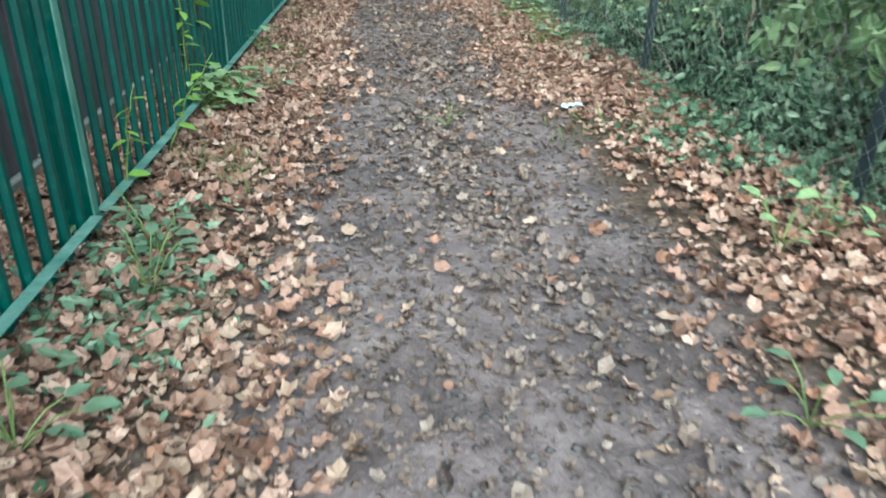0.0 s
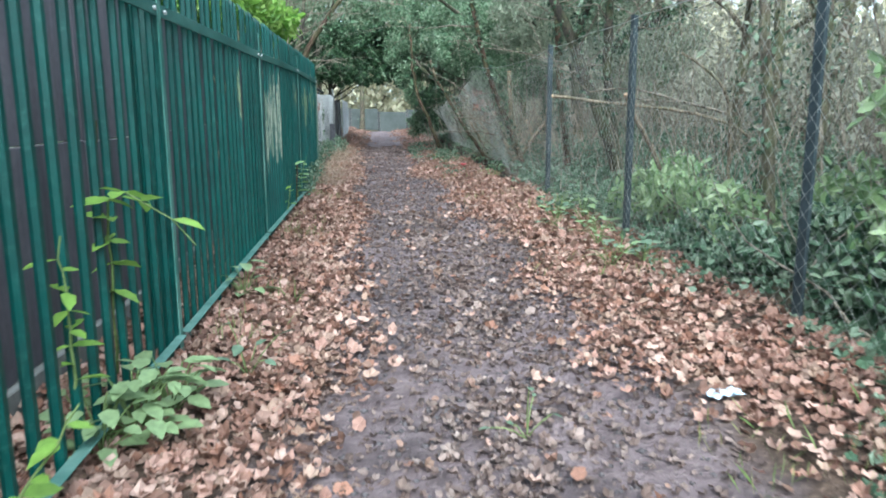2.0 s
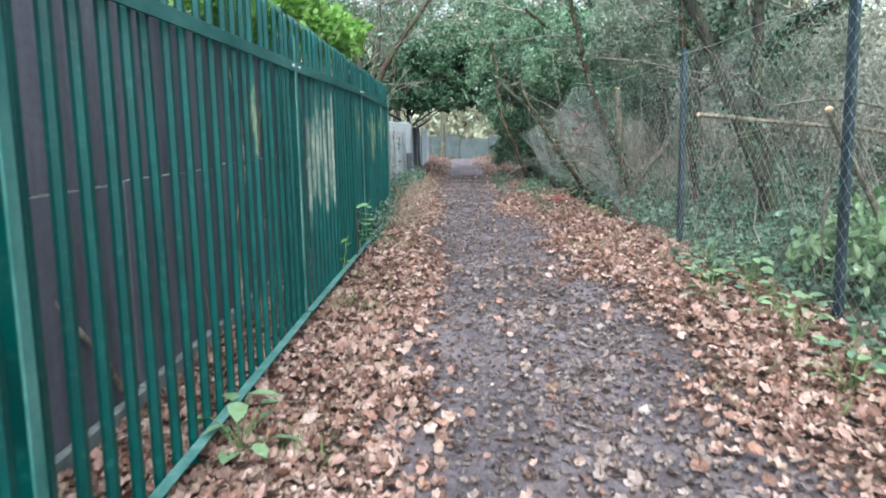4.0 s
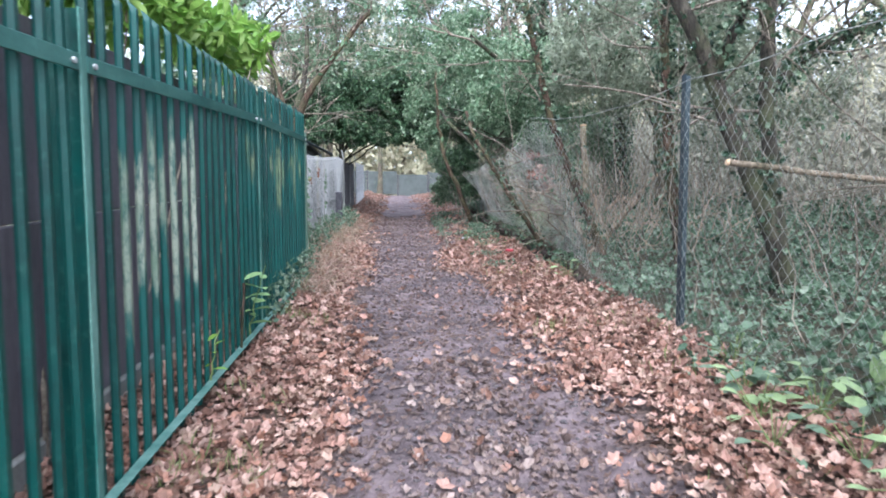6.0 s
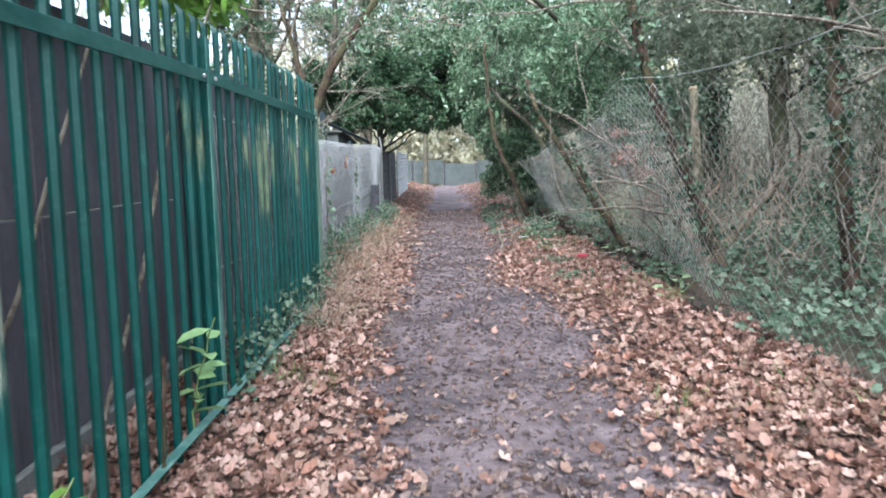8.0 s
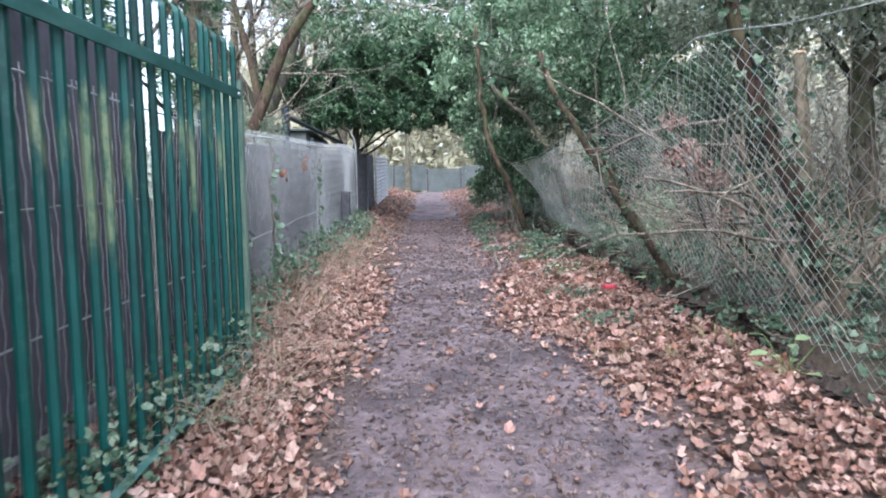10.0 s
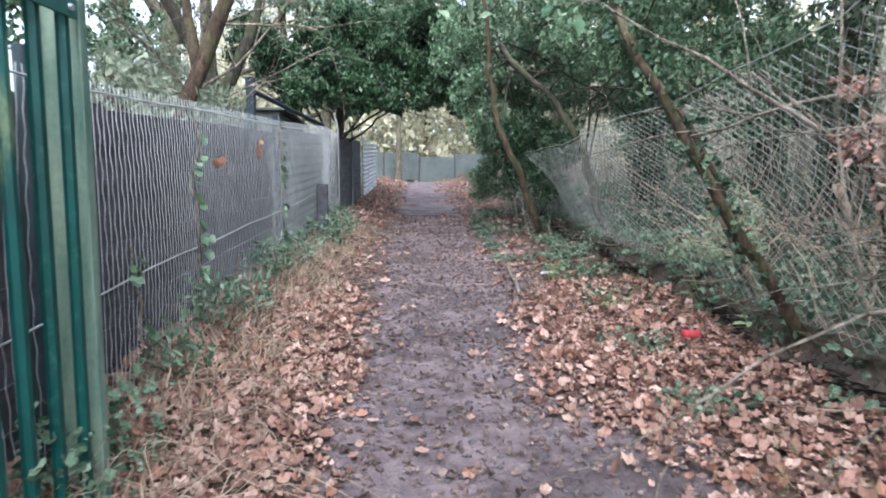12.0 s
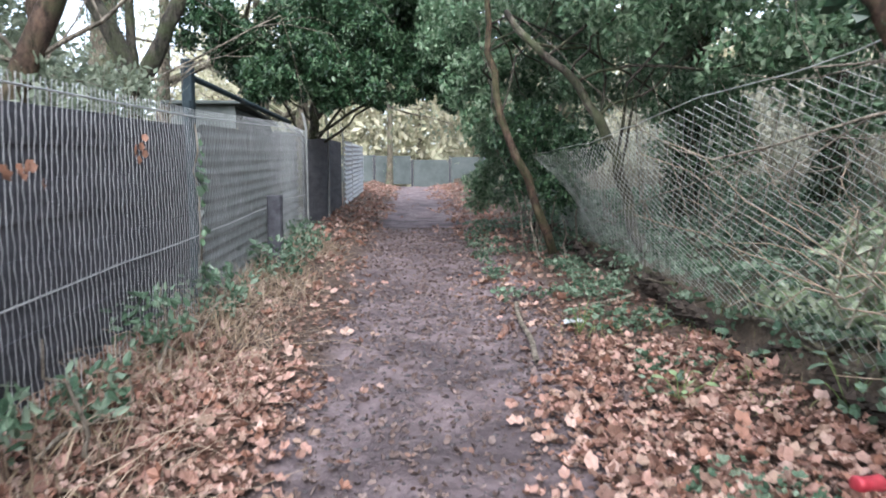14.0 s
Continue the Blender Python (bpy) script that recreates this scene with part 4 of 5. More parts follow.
stem_tree("sawn_branch", "long pale sawn branch resting in the chain link", [([(1.98, 9.6, 1.93), (2.56, 9.6, 1.86), (3.0, 9.6, 1.82), (3.59, 9.6, 1.76), (4.3, 9.7, 1.6), (5.0, 9.8, 1.0)], 0.02, 0.018)], M_BARK_PALE, 0, 205, "branch", cuts=((0, 0),))
stem_tree("sawn_branch", "short pale broken branch leaning on the chain link", [([(2.36, 8.35, 1.86), (2.43, 8.4, 1.74), (2.58, 8.4, 1.48), (2.79, 8.4, 1.11), (2.9, 8.5, 0.65)], 0.026, 0.02)], M_BARK_PALE, 0, 206, "branch", cuts=((0, 0),))
stem_tree("dead_branch", "pale dead branch hanging over the sagging wire", [([(1.62, 15.0, 2.42), (1.8, 15.0, 2.28), (2.05, 15.0, 2.07), (2.4, 15.0, 1.9), (2.68, 15.0, 1.75), (2.85, 15.0, 1.41), (2.95, 15.0, 0.95)], 0.006, 0.018),
          ([(2.2, 15.0, 2.0), (2.3, 14.9, 2.3), (2.5, 14.9, 2.45)], 0.012, 0.006), ([(2.4, 15.0, 1.9), (2.6, 15.1, 2.1), (2.62, 15.2, 2.4)], 0.012, 0.006)], M_BARK_PALE, 3, 207, "branch")
stem_tree("dead_branch", "brown dead branch standing behind the sagging wire", [([(2.27, 14.8, 1.69), (2.53, 14.8, 1.31), (2.95, 14.8, 0.85)], 0.018, 0.03)], M_BARK_RED, 1, 208, "branch")
stem_tree("dead_branch", "brown dead branch standing behind the sagging wire", [([(1.94, 16.2, 1.8), (2.11, 16.2, 1.52), (2.4, 16.2, 0.95)], 0.02, 0.03)], M_BARK_PALE, 1, 209, "branch")
stem_tree("dead_branch", "pale crooked dead branch reaching through the wood", [([(2.73, 8.0, 2.22), (2.85, 8.0, 2.17), (2.97, 8.0, 2.08), (3.18, 8.0, 1.93), (3.3, 8.1, 1.6), (3.35, 8.15, 0.75)], 0.012, 0.018)], M_BARK_PALE, 2, 216, "branch")
dead_spray = thing("dead_leaf_spray", "brown withered leaves hanging on a dead branch by the wire", "leaves", at=(2.45, 14.8, 0.95))
spray = clump_points(240, [(1.83, 14.6, 2.3), (1.9, 14.6, 2.06), (2.08, 14.6, 1.88), (2.2, 14.7, 1.6)], [0.1, 0.13, 0.14, 0.1])
child(new("withered_leaves", leaves_mesh("withered_leaves", spray, rng.uniform(0.03, 0.065, 240), LOBED, M_LITTER, 0.1)), dead_spray)
tube_part("twig", [(bent((1.78, 14.6, 2.4), (2.45, 14.8, 0.95), 8, 0, 0.04, 4), np.linspace(0.006, 0.012, 8))], M_BARK_RED, dead_spray, 5)
stem_tree("cut_branch", "pale freshly cut forked branch on the ivy bank", [([(3.34, 17.0, 1.86), (3.44, 17.0, 1.66), (3.56, 17.0, 1.42), (3.66, 17.0, 1.2)], 0.035, 0.04), ([(3.55, 17, 1.44), (3.72, 17, 1.6), (3.85, 17, 1.72)], 0.026, 0.02)], M_CUTBARK, 0, 210, "branch", cuts=((0, 0), (1, 1)))
stem_tree("leaning_tree", "brown tree bending over the wire mesh fence", [([(-2.5, 17.3, 0.8), (-2.1, 17.4, 2.0), (-1.8, 17.5, 2.79), (-1.69, 17.5, 3.14), (-1.45, 17.5, 3.65), (-1.12, 17.6, 4.06), (-0.84, 17.6, 4.52), (-0.4, 17.7, 5.0)], 0.09, 0.04),
          ([(-1.8, 17.5, 2.8), (-2.0, 17.7, 3.6), (-2.3, 17.9, 4.6)], 0.05, 0.025)], M_BARK_RED, 22, 211)
stem_tree("forked_tree", "stout forked brown tree behind the fence", [([(-2.6, 20.6, 0.8), (-2.57, 20.6, 2.86), (-2.64, 20.6, 3.19), (-2.81, 20.6, 3.62), (-3.1, 20.6, 4.0), (-3.6, 20.6, 5.2)], 0.13, 0.06),
          ([(-2.55, 20.6, 2.9), (-2.3, 20.6, 3.41), (-2.09, 20.6, 3.79), (-1.95, 20.7, 4.4), (-1.9, 20.8, 5.5)], 0.085, 0.045), ([(-2.6, 20.65, 3.1), (-2.64, 20.7, 3.64), (-2.7, 20.8, 5.0)], 0.05, 0.03)], M_BARK_DARK, 26, 212)

bush("laurel_shrub", "pale green laurel shrub behind the wire", [(3.0, 5.2, 0.9), (3.4, 6.2, 1.0), (3.0, 4.2, 0.8), (3.7, 5.2, 1.3), (2.8, 7.0, 0.8), (3.6, 4.0, 1.4)], [0.5, 0.5, 0.45, 0.5, 0.35, 0.5], 2600, 0.12, M_LAUREL, OVAL, 18, seed=3)
bush("laurel_shrub", "pale green laurel shrub behind the wire", [(2.8, 8.1, 0.9), (3.1, 8.8, 1.0), (2.7, 8.9, 0.8)], [0.35, 0.4, 0.3], 900, 0.11, M_LAUREL, OVAL, 8, seed=4)
bush("leafy_shrub", "pale green leafy shrub growing through the sagging wire", [(2.5, 17.0, 1.35), (2.7, 17.3, 1.6), (2.4, 17.5, 1.2)], [0.25, 0.25, 0.25], 900, 0.085, M_SILVER, OVAL, 7, seed=6)
bush("overhanging_shrub", "bright green shrub rising above the dark sheet wall", [(-1.55, 8.2, 2.72), (-1.6, 9.2, 2.85), (-1.7, 7.2, 2.72), (-1.6, 10.2, 2.95), (-1.9, 6.0, 2.85), (-1.45, 10.9, 2.95), (-1.45, 12.0, 3.1), (-1.9, 5.0, 2.75), (-1.9, 9.6, 3.3)], [0.35, 0.38, 0.35, 0.36, 0.35, 0.34, 0.33, 0.3, 0.45], 5600, 0.12, M_LIME, OVAL, 14, seed=5)
bush("holly_shrub", "dark holly shrub hanging low over the bank", [(1.35, 21.6, 2.55), (1.6, 21.8, 2.1), (1.85, 21.4, 1.9), (1.7, 22.2, 2.7), (2.1, 21.6, 2.4)], [0.32, 0.35, 0.32, 0.4, 0.38], 4200, 0.075, M_HOLLY, KITE, 9, seed=13)
bush("garden_shrub", "grey green twiggy shrub above the wire mesh fence", [(-2.2, 18.2, 2.55), (-2.5, 18.8, 2.8), (-1.95, 17.6, 2.5), (-2.75, 18.6, 3.15), (-3.1, 19.2, 3.1), (-2.3, 19.6, 2.75), (-1.9, 16.2, 2.5)], [0.38, 0.42, 0.3, 0.4, 0.45, 0.35, 0.3], 4600, 0.07, M_OLIVE, KITE, 22, seed=12)
bush("ivy_clump", "ivy climbing the foot of the wire mesh fence", [(-1.25, 15.2, 1.05), (-1.25, 15.9, 1.2), (-1.2, 16.6, 1.1), (-1.25, 17.4, 1.25), (-1.25, 18.6, 1.2)], [0.2, 0.22, 0.18, 0.22, 0.28], 900, 0.06, M_IVY, OVAL, 10, seed=7)
bush("ivy_clump", "ivy and bramble round the broken post", [(-1.2, 20.2, 1.25), (-1.15, 21.2, 1.3), (-1.2, 22.2, 1.35)], [0.3, 0.3, 0.3], 800, 0.07, M_IVY, OVAL, 8, seed=8)
bush("bramble", "dark bramble and ivy below the chain link fence", [(2.6, 2.6, 0.5), (2.5, 3.6, 0.55), (2.9, 3.2, 0.7), (2.4, 6.2, 0.65), (2.6, 1.6, 0.4)], [0.4, 0.35, 0.4, 0.3, 0.4], 2200, 0.07, M_IVY, OVAL, 12, seed=9)
bush("bramble", "dense dark bramble and ivy mound behind the chain link", [(2.45, 4.4, 0.55), (2.6, 5.3, 0.65), (2.5, 6.2, 0.6), (2.42, 3.7, 0.45), (2.55, 7.0, 0.7), (2.7, 4.9, 0.85), (2.9, 6.0, 0.8)], [0.28, 0.3, 0.28, 0.25, 0.26, 0.25, 0.3], 3000, 0.085, M_DARKIVY, OVAL, 16, seed=19)
bush("laurel_shrub", "tall pale green laurel shrub behind the wire", [(2.85, 3.6, 1.4), (3.1, 4.3, 1.8), (2.75, 3.1, 1.0), (3.3, 3.0, 2.0), (2.9, 4.9, 1.35), (3.2, 5.6, 1.7), (2.8, 2.4, 1.2)], [0.4, 0.45, 0.35, 0.5, 0.35, 0.4, 0.4], 2300, 0.13, M_LAUREL, OVAL, 16, seed=21)
bush("leafy_shrub", "bright leafy shrub hanging in the wood", [(3.4, 5.6, 2.7), (4.0, 4.8, 2.9), (3.2, 6.5, 3.0)], [0.4, 0.5, 0.35], 800, 0.11, M_LAUREL, OVAL, 8, seed=10)

for k, (x, y, s) in enumerate([(3.9, 8.4, 0.07), (4.6, 6.4, 0.08), (3.4, 2.8, 0.06), (5.2, 9.6, 0.09), (5.8, 12.6, 0.1), (3.0, 6.9, 0.05), (4.8, 3.4, 0.08)]):
    tree((x, y), 6.5 + k % 3, s, 20 + k, "bare grey woodland tree with thin twigs", (0.3 * math.sin(k * 2), 0.4 * math.cos(k)), 4, 3, M_BARK, M_OLIVE, 500, 0.07, 500, crown_r=0.35)
tree((-4.4, 23.5), 10.0, 0.24, 26, "tall tree clad in ivy behind the fence", (0.3, 0.6), 4, 3, M_BARK, ivy=1500)
for k, (x, y) in enumerate([(3.35, 21.5), (4.95, 21.2), (4.4, 18.6)]):
    tree((x, y), 8.5, 0.15, 130 + k, "tall woodland tree thickly clad in dark ivy", (0.1, 0.1), 3, 3, M_BARK_DARK, M_DARKIVY, 3500, 0.09, 5200, crown_r=0.5)
# every second crown takes the haze-greyed leaf colour
for k, (x, y) in enumerate([(6.5, 9.5), (7.5, 13), (6.8, 18), (8.5, 22), (5.5, 27), (9, 7), (8, 2), (4.0, 30), (10, 16), (10.5, 27), (7, 5), (3.2, 26.5), (12, 11), (12, 20)]):
    tree((x, y), 9 + (k * 1.7) % 3, 0.13 + 0.02 * (k % 3), 40 + k, "bare woodland tree with ivy", (0.3 * math.sin(k), 0.3 * math.cos(k)), 4, 3, M_BARK, M_HAZE if k % 2 else M_OLIVE, 1900, 0.10, 900, crown_r=0.5)
# crowns past y = 35 get leaves paled to stand in for haze
for k, (x, y) in enumerate([(-6, 14), (-5.5, 29), (-8, 20), (-3.5, 38), (-6, 9), (-7, 50), (-0.9, 44.5), (3.5, 50), (6.5, 44), (0.5, 54), (9, 52), (-4, 56), (-3.6, 31), (5, 36)]):
    tree((x, y), 9 + (k * 1.3) % 3, 0.16 + 0.02 * (k % 3), 70 + k, "bare tree beyond the fences, leaf colour hazed pale when far off", (0.3 * math.sin(k), 0.3 * math.cos(k)), 4, 3, M_BARK, M_FAR_HAZE if y > 35 else M_OLIVE, 5000 if y > 35 else 4000, 0.13, 300, crown_r=0.8)


def thicket(name, label, n, xs, ys, top, size, material):
    """Thick growth deep in the wood, past counting."""
    x, y = rng.uniform(*xs, n), rng.uniform(*ys, n)
    h = rng.uniform(0, 1, n) ** 1.2 * (top * (0.75 + 0.25 * np.sin(x * 0.9) * np.cos(y * 0.7) + 0.25 * np.sin(x * 0.37 + y * 0.53)))
    pts = np.stack([x, y, ground_z(x, y) + h], -1)
    tagged(new(name, leaves_mesh(name, pts, rng.uniform(0.6, 1.4, n) * size, KITE, material)), label, "undergrowth", kind="stuff")


# haze over the deep and far growth is painted by pale leaf colours
thicket("woodland_growth", "thick woodland undergrowth with haze mixed into its leaf colour", 52000, (5.5, 16), (-4, 44), 2.9, 0.15, M_HAZE)
thicket("deep_woodland", "growth deep in the wood with haze put into its pale leaf colour", 42000, (14, 34), (-8, 60), 6.0, 0.4, M_FAR_HAZE)
thicket("far_woodland", "trees beyond the far fence with haze put into their pale leaf colour", 52000, (-14, 34), (48, 66), 12.0, 0.5, M_FAR_HAZE)
thicket("garden_growth", "grey green garden growth beyond the fences", 16000, (-22, -5), (2, 48), 3.0, 0.22, M_OLIVE)


def dead_stems():
    """A tangle of thin dead stems among the undergrowth."""
    paths = []
    g = np.random.default_rng(33)
    for k in range(900):
        x, y = g.uniform(2.5, 8), g.uniform(1.5, 24)
        z = gz(x, y)
        a = np.array([x, y, z])
        b = a + np.array([g.normal(0, 0.5), g.normal(0, 0.6), g.uniform(0.5, 2.6)])
        paths.append((bent(a, b, 6, g.uniform(-0.2, 0.2), 0.06, k), np.linspace(g.uniform(0.004, 0.012), 0.002, 6)))
    v, f = tubes(paths, 3)
    brush = []
    for k in range(230):
        x, y = 2.3 + 1.9 * g.uniform(0, 1) ** 1.3, g.uniform(13.0, 17.5)
        a = np.array([x, y, gz(x, y) + g.uniform(0, 0.35)])
        b = a + np.array([g.normal(0, 0.45), g.normal(0, 0.5), g.uniform(-0.1, 1.0)])
        brush.append((bent(a, b, 6, g.uniform(-0.15, 0.15), 0.05, k + 5000), np.linspace(g.uniform(0.003, 0.008), 0.002, 6)))
    bv, bf = tubes(brush, 3)
    tagged(new("brushwood", np_mesh("brushwood", bv, bf, M_STRAW, True)), "pale dead brushwood heaped behind the sagging wire", "undergrowth", kind="stuff")
    tagged(new("dead_stems", np_mesh("dead_stems", v, f, M_TWIG, True)), "tangle of thin dead grey stems in the wood", "undergrowth", kind="stuff")
    paths = []
    for k in range(850):
        x, y = -1.36 + 0.66 * g.uniform(0, 1) ** 1.5, 12.9 + 9.6 * g.uniform(0, 1) ** 1.5
        a = np.array([x, y, gz(x, y) - 0.01])
        b = a + np.array([g.normal(0.04, 0.24), g.normal(0, 0.34), g.uniform(0.0, 0.26) * (0.4 + (-0.7 - x))])
        paths.append((bent(a, b, 7, -g.uniform(0.02, 0.16), 0.02, k + 2000), np.linspace(g.uniform(0.002, 0.004), 0.0012, 7)))
    v, f = tubes(paths, 3)
    tagged(new("dead_bramble", np_mesh("dead_bramble", v, f, M_STRAW, True)), "tangle of thin dead bramble stems along the fence foot", "undergrowth", kind="stuff")


dead_stems()


def ivy_carpet():
    x, y = scatter(56000, 1.5, 7.0, -3, 26, lambda x, y: lift(x + (0.2 * np.sin(2.1 * y) + 0.12 * np.sin(5.3 * y)) * (1 - lift(y, 11.5, 13)) + 0.3 * lift(-y, -6.5, -4.0), 1.95 + 0.2 * lift(y, 11.5, 13), 2.4))
    z = ground_z(x, y) + rng.uniform(0.01, 0.22, len(x)) * (0.6 + 0.4 * np.sin(3 * x) * np.sin(2.2 * y))
    tagged(new("ivy_carpet", leaves_mesh("ivy_carpet", np.stack([x, y, z], -1), rng.uniform(0.035, 0.085, len(x)), LOBED, M_IVY, 0.5)), "dark ivy carpet over the wooded bank", "ivy", kind="stuff")
    x, y = scatter(14000, 0.95, 2.25, 14.5, 26, lambda x, y: 0.75 * lift(np.sin(3.7 * x + 2.3 * y) * np.sin(2.9 * y - 3 * x) + 0.4 * np.sin(7.1 * y + 5 * x) + 0.55 * lift(y, 16.5, 20) + 0.4 * (x - 1.6), 0.3, 1.2))
    z = ground_z(x, y) + rng.uniform(0.01, 0.09, len(x))
    tagged(new("creeping_ivy", leaves_mesh("creeping_ivy", np.stack([x, y, z], -1), rng.uniform(0.03, 0.065, len(x)), LOBED, M_IVY, 0.6)), "creeping ivy among the fallen leaves by the path", "ivy", kind="stuff")
    x, y = scatter(5200, -1.35, -0.35, 0.8, 3.6, lambda x, y: np.exp(-((x + 0.92) / 0.28) ** 2 - ((y - 2.2) / 0.55) ** 2) * (0.6 + 0.4 * np.sin(9 * y) * np.sin(8 * x)))
    z = ground_z(x, y) + rng.uniform(0.01, 0.10, len(x))
    tagged(new("creeping_ivy", leaves_mesh("creeping_ivy", np.stack([x, y, z], -1), rng.uniform(0.035, 0.075, len(x)), OVAL, M_IVY, 0.6)), "creeping ivy at the foot of the palisade", "ivy", kind="stuff")
    n = 1300
    x, y = rng.uniform(-1.34, -1.0, n), rng.uniform(11.4, 14.5, n)
    z = ground_z(x, y) + rng.uniform(0, 1, n) ** 1.8 * 0.4
    tagged(new("creeping_ivy", leaves_mesh("creeping_ivy", np.stack([x, y, z], -1), rng.uniform(0.03, 0.06, n), LOBED, M_IVY, 0.2)), "ivy climbing the foot of the last palisade bay", "ivy", kind="stuff")


ivy_carpet()


def grasses():
    def blades(name, label, n, x0, x1, y0, y1, size, material, keep=None, up=1.0):
        x, y = scatter(n, x0, x1, y0, y1, keep)
        z = ground_z(x, y)
        me = leaves_mesh(name, np.stack([x, y, z], -1), rng.uniform(0.5, 1.3, len(x)) * size, BLADE * np.array([1, 0.6 + 0.0, 1]), material, 0.55, up)
        tagged(new(name, me), label, "grass", kind="stuff")

    blades("dry_grass", "dry tan grass and dead stems along the fence foot", 4600, -1.42, -0.75, 12.6, 23, 0.17, M_GRASS, lambda x, y: lift(-x + 0.12 * np.sin(2.9 * y), 0.75, 1.25))
    blades("bank_grass", "thin green grass tufts among the fallen leaves", 2600, -1.05, -0.6, 1.5, 12, 0.13, M_GREENBLADE, lambda x, y: lift(np.sin(1.9 * y + 1) * np.sin(4.1 * y) - 0.2, 0.0, 0.6))
    blades("bank_grass", "thin green grass tufts among the fallen leaves", 3600, 1.15, 2.2, 3, 20, 0.12, M_GREENBLADE, lambda x, y: lift(np.sin(1.3 * y + 2.2) * np.sin(3.1 * y + x) + 0.5 * (x - 1.7), 0.1, 0.7))


grasses()


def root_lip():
    """The eroded lip of the bank: crumbling soil, coloured dark for the shade below the wire, and thin roots hanging
    out.
    """
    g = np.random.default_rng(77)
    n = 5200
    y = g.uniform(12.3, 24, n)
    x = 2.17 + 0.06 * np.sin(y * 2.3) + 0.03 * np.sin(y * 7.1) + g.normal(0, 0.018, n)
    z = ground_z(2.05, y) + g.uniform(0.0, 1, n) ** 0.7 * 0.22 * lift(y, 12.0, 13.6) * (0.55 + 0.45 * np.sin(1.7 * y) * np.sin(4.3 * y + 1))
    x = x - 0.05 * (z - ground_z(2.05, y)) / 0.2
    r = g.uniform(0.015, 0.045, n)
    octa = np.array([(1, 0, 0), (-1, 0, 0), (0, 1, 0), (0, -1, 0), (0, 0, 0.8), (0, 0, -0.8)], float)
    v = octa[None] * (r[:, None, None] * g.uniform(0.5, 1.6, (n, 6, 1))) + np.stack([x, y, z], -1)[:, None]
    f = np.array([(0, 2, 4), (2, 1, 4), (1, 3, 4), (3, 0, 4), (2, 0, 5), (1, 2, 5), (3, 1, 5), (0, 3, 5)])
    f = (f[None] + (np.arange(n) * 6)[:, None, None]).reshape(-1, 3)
    tagged(new("crumbling_soil", np_mesh("crumbling_soil", v.reshape(-1, 3), f, M_SHADE_SOIL)), "crumbling soil along the eroded lip of the bank, coloured dark for shade", "soil", kind="stuff")
    m = 1300
    y = g.uniform(12.4, 24, m)
    x = 2.12 + g.normal(0, 0.06, m)
    z = ground_z(2.3, y) - g.uniform(0, 1, m) ** 2 * 0.22 + 0.04
    keep = np.sin(2.9 * y + 0.6) * np.sin(6.1 * y) + g.uniform(-0.6, 0.6, m) > 0.05
    tagged(new("hanging_ivy", leaves_mesh("hanging_ivy", np.stack([x, y, z], -1)[keep], rng.uniform(0.03, 0.075, int(keep.sum())), LOBED, M_IVY, 0.3)), "ivy trailing over the eroded lip of the bank", "ivy", kind="stuff")
    for k in range(26):
        y0 = 13 + 0.42 * k + g.uniform(-0.1, 0.1)
        a = np.array([2.14 + 0.06 * math.sin(y0 * 2.3), y0, gz(2.2, y0) + 0.04])
        b = a + np.array([g.uniform(-0.12, 0.04), g.uniform(0.25, 0.8), g.uniform(0.0, 0.06)])
        ob = thing("root", "thin dark root hanging out of the eroded bank", "root", "roots along the bank", at=tuple(a))
        tube_part("strand", [(bent(a, b, 8, 0.03, 0.012, k), np.linspace(g.uniform(0.01, 0.022), 0.005, 8))], M_BARK, ob, 5)


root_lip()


# ---- small plants and litter ----
def leaf_mesh(name, size, shape, material, droop=0.0):
    v = shape * np.array([size, size, size])
    v[:, 2] -= droop * (shape[:, 0] ** 2) * size
    k = len(v)
    f = [(0, i, i + 1 if i + 1 < k else 1) for i in range(1, k)]
    return np_mesh(name, v, f, material, True)


def sprig(name, label, stem, count, size, material, seed, spread=0.7, category="plant"):
    """A small plant: one stem with single leaves set along it."""
    g = np.random.default_rng(seed)
    ob = thing(name, label, category, at=stem[0])
    p, r = limb(stem, 0.007, 0.003, 12, seed, 0.006)
    tube_part("stem", [(p, r)], M_STALK, ob, 5)
    kinds = [leaf_mesh("leaf", size * s, OVAL * np.array([1, 1.2, 1]), material, d) for s, d in ((1.0, 0.2), (0.8, 0.35), (0.65, 0.1))]
    for k in range(count):
        i = 4 + int((k + 1) / count * 7)
        lf = new("leaf", kinds[k % 3])
        lf.matrix_basis = pose(*p[min(i, 11)], g.uniform(-25, 25), g.uniform(-35, 20) * spread, k * 137.5 + g.uniform(-20, 20))
        child(lf, ob)
    return ob


def low_plant(name, label, at, count, size, material, seed):
    """Leaves on short stalks from one root."""
    g = np.random.default_rng(seed)
    x, y = at
    z = gz(x, y)
    ob = thing(name, label, "plant", at=(x, y, z))
    kinds = [leaf_mesh("leaf", size * s, OVAL * np.array([1, 1.3, 1]), material, 0.25) for s in (1.0, 0.75)]
    for k in range(count):
        a = k * 2.4 + g.uniform(-0.3, 0.3)
        d, hgt = g.uniform(0.03, 0.17), g.uniform(0.04, 0.26)
        tip = (x + d * math.cos(a), y + d * math.sin(a), z + hgt)
        tube_part("stalk", [(bent((x, y, z), tip, 4, -0.02, 0.004, seed + k), 0.003)], M_STALK, ob, 4)
        lf = new("leaf", kinds[k % 2])
        lf.matrix_basis = pose(*tip, g.uniform(-20, 20), g.uniform(-30, 5), math.degrees(a))
        child(lf, ob)
    return ob


